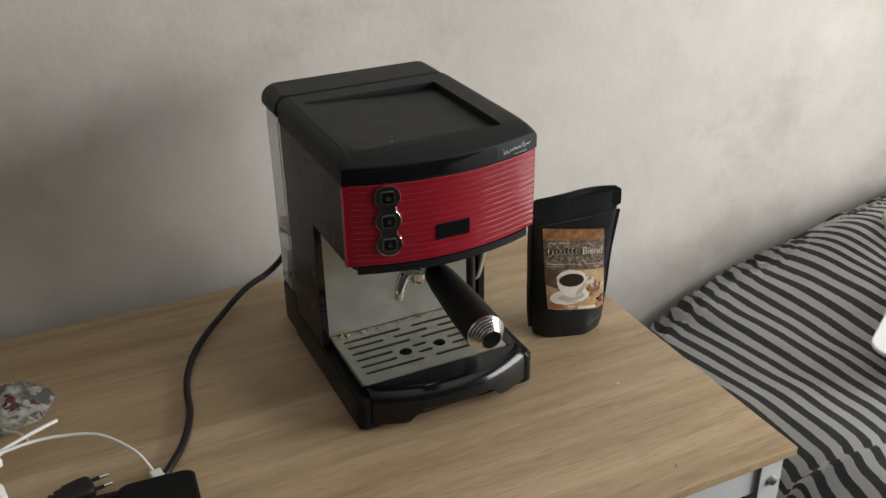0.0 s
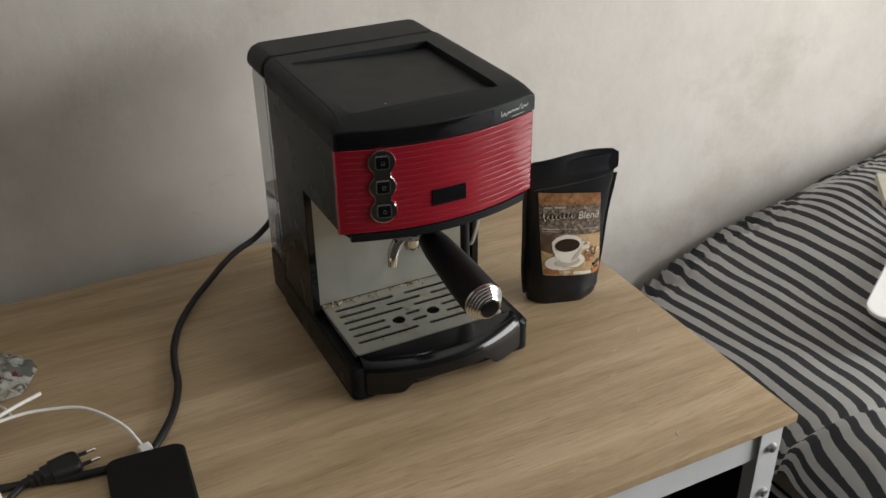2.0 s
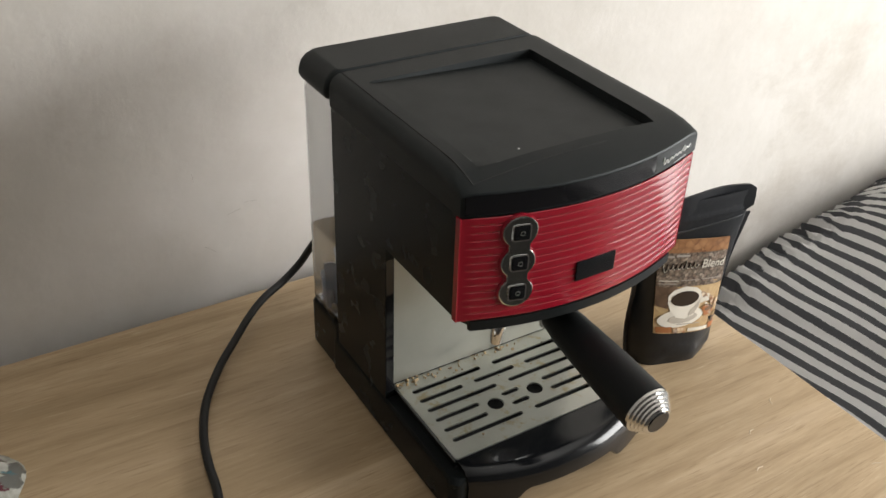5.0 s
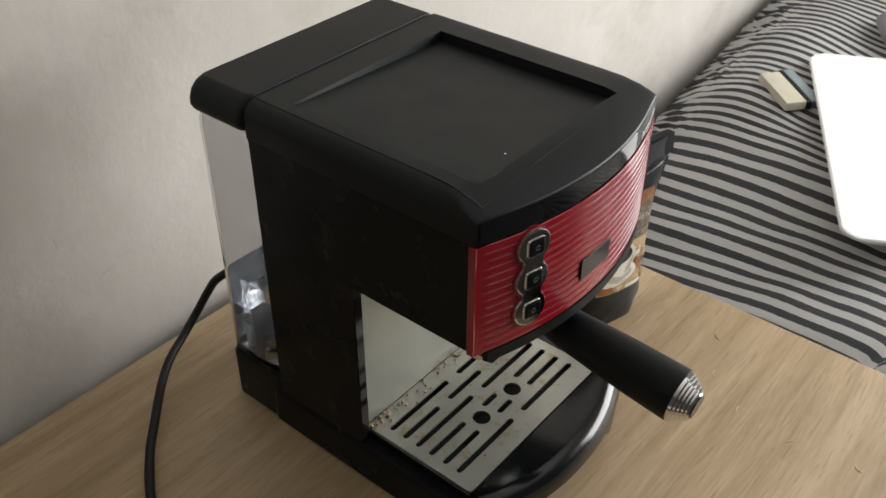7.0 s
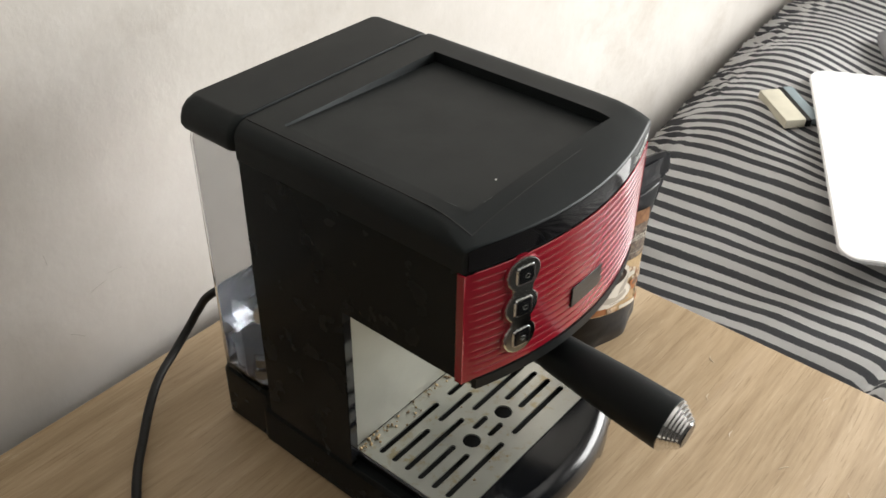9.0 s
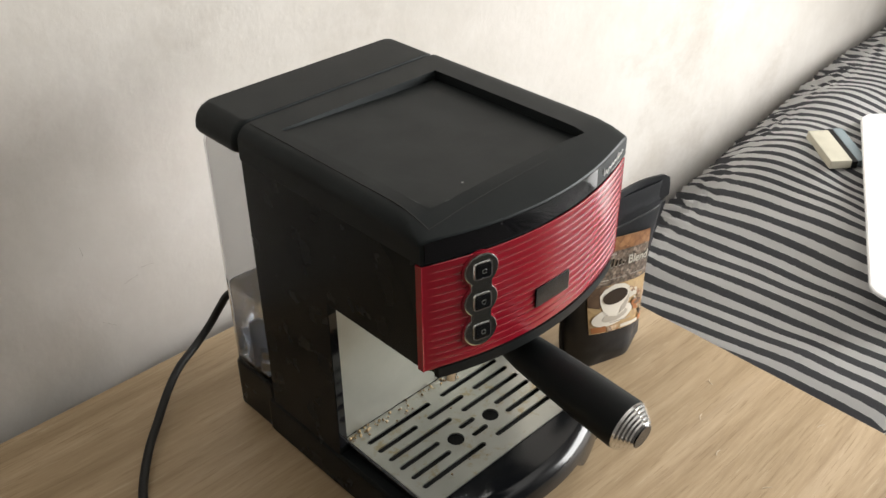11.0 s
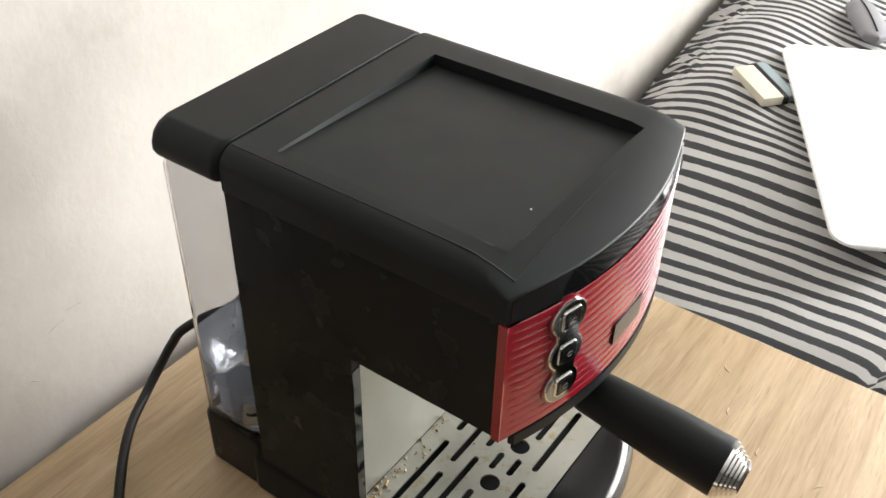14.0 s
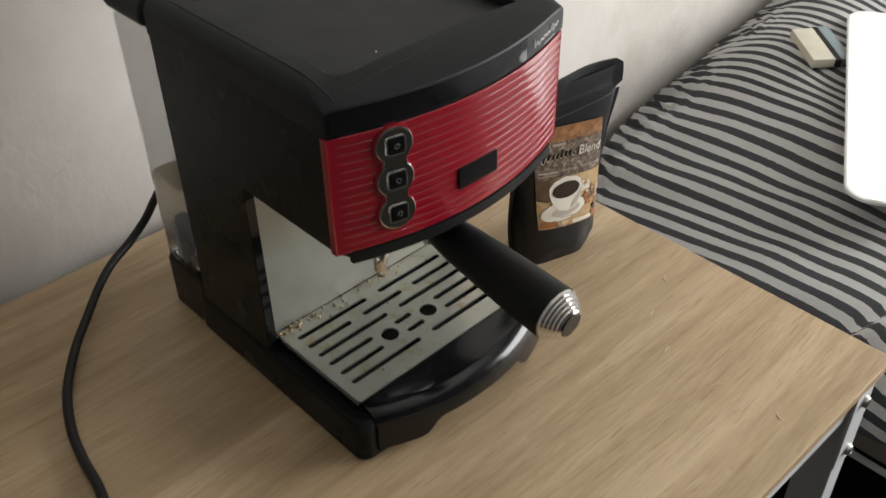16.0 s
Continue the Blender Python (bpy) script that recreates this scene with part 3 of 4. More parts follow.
    for xa, xb in ((-0.0962, -0.0940), (0.0808, 0.0925)):
        part("tray_rim", box(xa, xb, -0.0435, 0.0632, 0.040, 0.0475, 0.001), GLOSS, tray)

    def slot(xa, xb, y, w=0.0026):
        pts = []
        for cx, a in ((xb - w, -90), (xa + w, 90)):
            pts += [(cx + w * math.cos(radians(a + 180 * k / 5)), y + w * math.sin(radians(a + 180 * k / 5))) for k in range(6)]
        return pts
    two = ((-0.078, -0.0065), (0.0065, 0.078))
    three = ((-0.078, -0.034), (-0.0215, 0.0215), (0.034, 0.078))
    mid = ((-0.078, -0.034), (-0.010, 0.008), (0.034, 0.078))
    mid2 = ((-0.078, -0.034), (-0.008, 0.010), (0.034, 0.078))
    holes = []
    for y, row in ((0.0475, two), (0.034, three), (0.0205, two), (0.007, mid), (-0.007, mid2), (-0.0205, two)):
        holes += [slot(a, b, y) for a, b in row]
    for x in (-0.021, 0.021):
        holes.append([(x + 0.0075 * math.cos(k * math.pi / 8), 0.0075 * math.sin(k * math.pi / 8)) for k in range(16)])
    part("drip_grille", plate(rounded(-0.087, 0.087, -0.0400, 0.0656, 0.003, 3), holes, 0.0462, 0.0478), GRILLE, tray, "stained steel drip grille with slots", angle=30, m=pose(OFF, -0.0022, 0))

    # group head and filter holder
    part("group_head", lathe([(0.0, 0.186), (0.036, 0.186), (0.036, 0.178), (0.032, 0.174), (0.0, 0.174)], pose(OFF, 0.004, 0), 36), CHROME, em)
    pf = part("filter_holder", lathe([(0.0, 0.1745), (0.0325, 0.1745), (0.0335, 0.166), (0.031, 0.160), (0.026, 0.152), (0.012, 0.1475), (0.0, 0.147)], pose(OFF, 0.004, 0), 36), CHROME, em, "chrome filter holder with a thick black handle")
    a, b = Vector((OFF, -0.030, 0.1655)), Vector((-0.0061, -0.1644, 0.1498))
    f = along(a, b)
    Lh = (b - a).length
    part("neck", lathe([(0.0, -0.004), (0.0085, -0.004), (0.0085, 0.006), (0.0105, 0.008), (0.0105, 0.011), (0.0, 0.011)], f, 24), CHROME, pf)
    part("handle", lathe([(0.0, 0.010), (0.0105, 0.010), (0.0130, 0.0125), (0.0155, 0.030), (0.0174, 0.060), (0.0188, 0.085), (0.0198, Lh - 0.014), (0.0193, Lh - 0.0125), (0.0, Lh - 0.0125)], f, 32), BLACK, pf, "thick black plastic handle")
    prof = [(0.0, Lh - 0.013), (0.0194, Lh - 0.013)]
    for k in range(5):
        r, h = 0.0194 - 0.0017 * k, Lh - 0.012 + 0.0024 * k
        prof += [(r, h), (r, h + 0.0014), (r - 0.0008, h + 0.0017)]
    prof += [(0.0106, Lh + 0.0005), (0.0, Lh + 0.0005)]
    cap = part("end_cap", lathe(prof, f, 32), CHROME, pf, "stepped chrome end cap")
    part("cap_inlay", lathe([(0.0, Lh + 0.0004), (0.0096, Lh + 0.0004), (0.0092, Lh + 0.0012), (0.0, Lh + 0.0012)], f, 24), GLOSS, pf)
    part("spout_body", lathe([(0.0, 0.131), (0.008, 0.131), (0.0095, 0.136), (0.0095, 0.148), (0.0, 0.148)], pose(OFF, 0.004, 0), 20), CHROME, pf)
    for s in (-1, 1):
        part("spout", tube([(OFF + s * q, y, z) for q, y, z in ((0.002, 0.004, 0.147), (0.010, 0.003, 0.1465), (0.018, 0.002, 0.140), (0.0235, 0.0, 0.129), (0.0255, -0.001, 0.117))], [0.0082, 0.0050], 14, 6), CHROME, pf)
    # steam wand beside the column
    wand = part("steam_wand", tube([(0.066, 0.019, 0.188), (0.066, 0.019, 0.150), (0.066, 0.019, 0.118), (0.066, 0.018, 0.092)], 0.0052, 14, 6), RUBBER, em, "black sleeved steam wand with steel stays")
    part("wand_tip", tube([(0.066, 0.018, 0.092), (0.066, 0.018, 0.084)], [0.0040, 0.0028], 12, 3), CHROME, wand)
    part("wand_stay", tube([(0.094, 0.024, 0.187), (0.089, 0.026, 0.140), (0.082, 0.028, 0.106), (0.0765, 0.028, 0.100)], [0.0062, 0.0040], 12, 6, 0.45), STEEL, wand)
    part("wand_stay", tube([(0.053, 0.020, 0.187), (0.057, 0.020, 0.160), (0.061, 0.0195, 0.135)], [0.0055, 0.0030], 12, 6, 0.45), STEEL, wand)
    # power cord runs off the back and over the table
    L = [(-0.020, 0.214, 0.100), (-0.045, 0.245, 0.098), (-0.067, 0.270, 0.080), (-0.075, 0.280, 0.063), (-0.085, 0.287, 0.043), (-0.106, 0.284, 0.029), (-0.133, 0.271, 0.025), (-0.156, 0.254, 0.021), (-0.182, 0.230, 0.015), (-0.208, 0.204, 0.010), (-0.234, 0.168, 0.006), (-0.250, 0.130, 0.0042), (-0.258, 0.095, 0.0042), (-0.264, 0.054, 0.0042), (-0.279, 0.012, 0.0042), (-0.298, -0.020, 0.0042), (-0.316, -0.040, 0.0042), (-0.345, -0.044, 0.0042), (-0.385, -0.040, 0.0042), (-0.43, -0.028, 0.0042), (-0.49, -0.02, 0.0042), (-0.56, -0.03, 0.0042)]
    part("power_cord", tube(L, 0.0040, 12, 8), RUBBER, em, "thick black rubber power cord")
    return em


espresso_machine()


# ---- coffee pouch ----
POUCH = pose(0.206, 0.028, TOP, 0, 0, -9)
POUCH_H = 0.187


def pouch_half(h):
    """Half width, half depth, centre x and y of the pouch at height h."""
    u = h / POUCH_H
    w = 0.0465 + 0.008 * u
    d = 0.0245 * (1 - u) ** 0.8 + 0.0012
    if u < 0.07:
        d *= 0.86 + 0.14 * u / 0.07
        w *= 0.95 + 0.05 * u / 0.07
    return w, d, 0.0, -0.012 * u + 0.004 * math.sin(u * 4)


def pouch_front(x, h):
    w, d, cx, cy = pouch_half(h)
    u = max(-0.999, min(0.999, (x - cx) / w))
    return cy - d * (1 - abs(u) ** 3) ** 0.55


# the label: half widths and the slant with which it was stuck on
def label_point(s, t, lift):
    """s, t from 0 to 1 across and up the label; lift above the pouch."""
    x = -0.0370 + 0.078 * s - 0.010 * (t - 0.5)
    h = 0.0370 + 0.110 * t - 0.011 * (s - 0.5)
    return Vector((x, pouch_front(x, h) - lift - 0.0012, h))


def label_patch(name, outline, material, parent, lift, label=""):
    cx = sum(p[0] for p in outline) / len(outline)
    cy = sum(p[1] for p in outline) / len(outline)
    bm = bmesh.new()
    rings = [[bm.verts.new(label_point(cx + (x - cx) * k, cy + (y - cy) * k, lift)) for x, y in outline] for k in (0.35, 0.7, 1.0)]
    n = len(outline)
    c = bm.verts.new(label_point(cx, cy, lift))
    for i in range(n):
        j = (i + 1) % n
        bm.faces.new((c, rings[0][i], rings[0][j]))
        for a, b in zip(rings, rings[1:]):
            bm.faces.new((a[i], b[i], b[j], a[j]))
    return part(name, bm, material, parent, label)


def oval(cx, cy, rx, ry, n=28, tilt=0.0):
    c, s = math.cos(radians(tilt)), math.sin(radians(tilt))
    return [(cx + rx * math.cos(t) * c - ry * math.sin(t) * s, cy + rx * math.cos(t) * s + ry * math.sin(t) * c) for t in [2 * math.pi * k / n for k in range(n)]]


def quad(x0, x1, y0, y1, k=8):
    e = lambda a, b: [(a[0] + (b[0] - a[0]) * i / k, a[1] + (b[1] - a[1]) * i / k) for i in range(k)]
    c = [(x0, y0), (x1, y0), (x1, y1), (x0, y1)]
    return [p for i in range(4) for p in e(c[i], c[(i + 1) % 4])]


def print_material(name, stops, scale):
    m = Mat(name, stops[0][1], 0.32)
    v = m.node("ShaderNodeTexVoronoi", Scale=scale)
    m.link(m.coords(), v.inputs["Vector"])
    sep = m.node("ShaderNodeSeparateColor")
    m.link(v.outputs["Color"], sep.inputs[0])
    m.colour(m.mix(m.noise(m.coords(), 260, 3), m.ramp(sep.outputs[0], stops), m.ramp(v.outputs["Distance"], [(0.0, stops[-1][1]), (0.9, stops[0][1])])))
    return m.m


BEANS = print_material("printed_coffee_beans", [(0.0, (0.012, 0.007, 0.005)), (0.50, (0.050, 0.028, 0.018)), (0.80, (0.16, 0.10, 0.07)), (1.0, (0.42, 0.35, 0.28))], 300)
AMBER = print_material("printed_amber_band", [(0.0, (0.13, 0.050, 0.018)), (0.5, (0.24, 0.105, 0.042)), (1.0, (0.42, 0.23, 0.11))], 130)
WARM = print_material("printed_warm_table", [(0.0, (0.42, 0.29, 0.14)), (0.5, (0.58, 0.44, 0.25)), (1.0, (0.24, 0.13, 0.06))], 60)
UMBER = print_material("printed_umber_shade", [(0.0, (0.05, 0.028, 0.018)), (0.6, (0.11, 0.065, 0.04)), (1.0, (0.22, 0.14, 0.09))], 90)
PORCELAIN = plastic("printed_white_porcelain", (0.70, 0.66, 0.58), 0.32, 200, 0.02, 0.10)
SHADED = plastic("printed_grey_porcelain", (0.44, 0.40, 0.34), 0.32, 200, 0.02, 0.12)
CREAMINK = plastic("printed_cream", (0.60, 0.56, 0.48), 0.35, 200, 0.02, 0.15)
GREYINK = plastic("printed_grey", (0.34, 0.31, 0.28), 0.35, 200, 0.02, 0.2)
COFFEE = plastic("printed_black_coffee", (0.016, 0.008, 0.005), 0.3, 200, 0.02, 0.1)
RUST = plastic("printed_cinnamon", (0.34, 0.13, 0.045), 0.35, 200, 0.02, 0.25)
SPICE = print_material("printed_nuts_and_spice", [(0.0, (0.10, 0.035, 0.015)), (0.4, (0.38, 0.17, 0.06)), (0.7, (0.62, 0.42, 0.22)), (1.0, (0.74, 0.64, 0.50))], 230)


def letters(text, s0, t0, width, parent, material, lift, slant=0.2, weight=0.0):
    """Raised-flat lettering laid over the label's surface."""
    c = bpy.data.curves.new("lettering", "FONT")
    c.body, c.size, c.shear, c.offset = text, 1.0, slant, weight
    ob = bpy.data.objects.new("lettering", c)
    scene.collection.objects.link(ob)
    bpy.context.view_layer.update()
    me = bpy.data.meshes.new_from_object(ob.evaluated_get(bpy.context.evaluated_depsgraph_get()))
    bpy.data.objects.remove(ob)
    bm = bmesh.new()
    bm.from_mesh(me)
    bpy.data.meshes.remove(me)
    x0, x1 = min(v.co.x for v in bm.verts), max(v.co.x for v in bm.verts)
    k = width / (x1 - x0)
    for v in bm.verts:
        v.co = label_point(s0 + (v.co.x - x0) * k, t0 + v.co.y * k * 0.082 / 0.118 * 1.15, lift)
    return part("lettering", bm, material, parent, "white script lettering")


def coffee_pouch():
    pouch = empty("coffee_pouch", POUCH, "black stand-up coffee pouch with a printed coffee label", "coffee bag")
    rings, n = [], 64
    for j in range(61):
        h = POUCH_H * j / 60
        u = h / POUCH_H
        w, d, cx, cy = pouch_half(h)
        r = []
        for k in range(n):
            a = 2 * math.pi * k / n
            c, sn = math.cos(a), math.sin(a)
            uu = math.copysign(abs(c) ** 0.62, c)
            x = cx + w * uu
            y = cy + math.copysign(d * max(0.0, 1 - abs(uu) ** 3) ** 0.55, sn)
            crumple = (0.0020 * noise.noise(Vector((x * 34, sn * 2, h * 30))) + 0.0008 * noise.noise(Vector((x * 90, sn, h * 80)))) * min(1.0, (1.02 - u) * 1.6)
            if 0.12 < u < 0.85 and sn < 0 and abs(x) < 0.043:
                crumple *= 0.25
            zip_line = -0.0009 * math.exp(-((u - 0.90) / 0.012) ** 2) * math.copysign(1, sn) * -1
            r.append(Vector((x, y + crumple + zip_line, h + (0.002 * (x / w) * u ** 6 + 0.0015 * noise.noise(Vector((x * 25, 2, 0))) * u ** 6) - (0.0025 * abs(x / w) ** 3 if u < 0.05 else 0) * -1)))
        rings.append(r)
    part("bag", loft(rings), FOILBAG, pouch, "crinkled matte black foil", angle=70)
    w, d, cx, cy = pouch_half(POUCH_H * 0.88)
    part("zip_seal", tube([(x, pouch_front(x, POUCH_H * 0.845) - 0.0004, POUCH_H * 0.845 + 0.004 * x / w) for x in (-0.046, -0.03, 0.0, 0.03, 0.046)], 0.0011, 6, 5), FOILBAG, pouch)
    # pressed header above the zip, with a tear notch under its outer corner
    rings = []
    for k in range(17):
        u = -1 + 2 * k / 16
        wt = pouch_half(POUCH_H * 0.93)[0] + 0.0018
        x = wt * u
        lo = POUCH_H * 0.885 + 0.002 * u + (0.004 if abs(u) > 0.99 else 0.0)
        hi = POUCH_H + 0.0035 + 0.0045 * math.sin(1.5 * (u + 0.6)) - 0.004 * max(0.0, abs(u) - 0.9) / 0.1
        yc = pouch_half(POUCH_H * 0.95)[3] + 0.0016 * math.sin(u * 4.0)
        rings.append([Vector((x, yc - 0.0021, lo)), Vector((x, yc - 0.0024, (lo + hi) / 2)), Vector((x, yc - 0.0010, hi)), Vector((x, yc + 0.0010, hi)), Vector((x, yc + 0.0024, (lo + hi) / 2)), Vector((x, yc + 0.0021, lo))])
    part("header", loft(rings), FOILBAG, pouch, "pressed foil header with a tear notch", angle=60)
    for sx in (-1, 1):
        rings = []
        for k in range(25):
            h = 0.010 + (POUCH_H * 0.865 - 0.010) * k / 24
            w, d, cx, cy = pouch_half(h)
            xi, xo = sx * (w - 0.004), sx * (w + 0.0048 - 0.0015 * (1 - h / POUCH_H))
            yw = cy + 0.0022 * math.sin(h * 60 + sx) * (1 - h / POUCH_H)
            rings.append([Vector((xi, yw - 0.0008, h)), Vector((xo, yw - 0.0007, h)), Vector((xo, yw + 0.0007, h)), Vector((xi, yw + 0.0008, h))])
        part("side_seal", loft(rings), FOILBAG, pouch, angle=60)
    lab = label_patch("label", quad(0, 1, 0, 1, 12), WARM, pouch, 0.0003, "printed label with a coffee cup")
    label_patch("label_band", quad(0, 1, 0.50, 0.87, 10), BEANS, lab, 0.0007, "printed roasted coffee beans")
    label_patch("label_band", quad(0, 1, 0.86, 1.0, 10), AMBER, lab, 0.0009, "orange brown printed band")
    label_patch("printed_shade", [(0.0, 0.30), (0.16, 0.27), (0.30, 0.36), (0.34, 0.47), (0.26, 0.51), (0.0, 0.51)], UMBER, lab, 0.0009)
    # saucer, cup, coffee
    label_patch("printed_saucer", oval(0.37, 0.170, 0.335, 0.098, 32, 6), PORCELAIN, lab, 0.0010)
    label_patch("printed_saucer_well", oval(0.40, 0.165, 0.215, 0.052, 28, 6), SHADED, lab, 0.0012)
    label_patch("printed_cup", [(0.17, 0.41), (0.17, 0.33), (0.21, 0.24), (0.29, 0.175), (0.42, 0.155), (0.55, 0.19), (0.63, 0.27), (0.67, 0.36), (0.66, 0.44), (0.58, 0.485), (0.42, 0.505), (0.25, 0.47)], PORCELAIN, lab, 0.0013)
    label_patch("printed_cup_shade", [(0.46, 0.175), (0.56, 0.21), (0.63, 0.29), (0.65, 0.36), (0.58, 0.30), (0.50, 0.24)], SHADED, lab, 0.0015)
    label_patch("printed_coffee", oval(0.415, 0.375, 0.205, 0.080, 28, 4), COFFEE, lab, 0.0017)
    # nuts, cinnamon and star anise round the cup
    rng = random.Random(12)
    for k in range(15):
        cx, cy = 0.70 + 0.26 * rng.random(), 0.10 + 0.36 * rng.random()
        label_patch("printed_spice", oval(cx, cy, rng.uniform(0.045, 0.095), rng.uniform(0.020, 0.040), 9, rng.uniform(-60, 60)), (SPICE, RUST, SPICE, UMBER, CREAMINK)[k % 5], lab, 0.0012 + 0.00002 * k)
    for x0, x1, y0, y1, mat in ((0.02, 0.24, 0.015, 0.075, RUST), (0.26, 0.44, 0.005, 0.060, SPICE), (0.48, 0.80, 0.015, 0.050, CREAMINK), (0.82, 0.98, 0.01, 0.07, RUST)):
        label_patch("printed_cinnamon", quad(x0, x1, y0, y1, 3), mat, lab, 0.0011)
    letters("Blend", 0.605, 0.697, 0.37, lab, COFFEE, 0.0015, 0.2, 0.045)
    letters("Blend", 0.61, 0.700, 0.36, lab, CREAMINK, 0.0019, 0.2, 0.012)
    # the first word is a maker's mark: a plain looping stroke with a dark rim
    stroke = []
    for k in range(49):
        u = k / 48
        tall = 0.052 if u < 0.12 or 0.62 < u < 0.70 else 0.026
        stroke.append((0.045 + 0.50 * u + 0.012 * math.sin(2 * math.pi * 8 * u + 1.2), 0.712 + 0.02 * u + tall * math.sin(2 * math.pi * 8 * u)))
    part("maker_mark", tube([label_point(a, b, 0.0012) for a, b in stroke], 0.0011, 6, 2, 0.5), COFFEE, lab)
    part("maker_mark", tube([label_point(a, b, 0.0019) for a, b in stroke], 0.00062, 6, 2, 0.5), CREAMINK, lab)
    for a, b, lo, hi, mat in ((0.07, 0.20, 0.815, 0.838, GREYINK), (0.23, 0.42, 0.822, 0.845, GREYINK), (0.03, 0.30, 0.565, 0.575, CREAMINK), (0.33, 0.60, 0.567, 0.577, GREYINK), (0.64, 0.95, 0.570, 0.580, GREYINK), (0.03, 0.26, 0.535, 0.544, GREYINK), (0.30, 0.66, 0.098, 0.106, GREYINK)):
        label_patch("word_bar", quad(a, b, lo, hi, 3), mat, lab, 0.0016)
    return pouch


coffee_pouch()


# ---- the bed ----
BED = empty("bed", ROOM @ pose(0, 0, 0), "low bed with a black and white striped cotton cover, slightly rumpled", "bed")
part("bed_frame", box(0.168, ROOM_E - 0.02, -0.93, 0.28, 0.455, 0.540, 0.008), UPHOLSTERY, BED, "grey-beige upholstered bed frame")
part("frame_trim", box(0.162, 0.1675, -0.93, 0.28, 0.447, 0.4545, 0.001), PAINT, BED, "pale lower edge of the bed frame")
# block added to carry the bed; its black stands for the shade below
part("under_bed_block", box(0.34, ROOM_E - 0.04, -0.86, 0.52, 0.0, 0.4548, 0.01), MATTE, BED, "added black support, dark in place of the shade under the bed")
part("mattress", box(0.235, ROOM_E - 0.02, -0.90, 0.26, 0.541, 0.556, 0.005), WHITE, BED)
BACK = 0.597


def ease(a, b, x):
    t = max(0.0, min(1.0, (x - a) / (b - a)))
    return t * t * (3 - 2 * t)


def bed_edge(y):
    """Where the cover turns down beside the table."""
    return 0.140 + 0.115 * ease(0.30, 0.58, y)


HEM = ((0.20, 0.455), (0.31, 0.497), (0.34, 0.522), (0.45, 0.562), (0.64, 0.597), (0.84, 0.636), (1.0, 0.665), (1.5, 0.700))


def hem_height(x):
    """Height of the cover's hem along the wall."""
    for (xa, za), (xb, zb) in zip(HEM, HEM[1:]):
        if x <= xb:
            return za + (zb - za) * max(0.0, (x - xa) / (xb - xa))
    return HEM[-1][1]


def bed_height(x, y):
    """Height of the cover over the mattress, in the room's frame."""
    d = max(0.0, x - bed_edge(y))
    z = 0.628 + 0.045 * ease(0.15, 0.9, x) + 0.02 * ease(0.7, 1.5, x) + 0.022 * ease(0.38, 0.75, x) * ease(0.3, 0.55, y)
    z -= 0.060 * (1 - 0.8 * ease(0.3, 0.58, y)) * math.exp(-d / 0.045)
    z += 0.010 * noise.noise(Vector((x * 3.1, y * 2.3, 0.3))) + 0.008 * noise.noise(Vector((x * 9, y * 6, 4.2))) + 0.0035 * noise.noise(Vector((x * 21, y * 12, 8.2)))
    # the cover falls away towards the wall, where its hem is gathered
    far = ease(0.36, 0.62, x)
    y0 = 0.02 + 0.39 * far
    s = max(0.0, (y - y0) / (BACK - y0)) ** (1.35 + 0.65 * far)
    z += (hem_height(x) - z) * s
    gather = math.sin(x * 380 + 6 * noise.noise(Vector((x * 9, y * 3, 3.3))))
    z += ease(0.50, BACK - 0.02, y) * (0.0085 * gather * (0.40 + 1.0 * abs(noise.noise(Vector((x * 5, 0, 6.1))))) + 0.004 * noise.noise(Vector((x * 40, y * 30, 1.7))))
    return z


def fold_side(x, y):
    """Distance across the fold that runs off the table's corner."""
    return y - (0.105 - 0.42 * (x - 0.15))


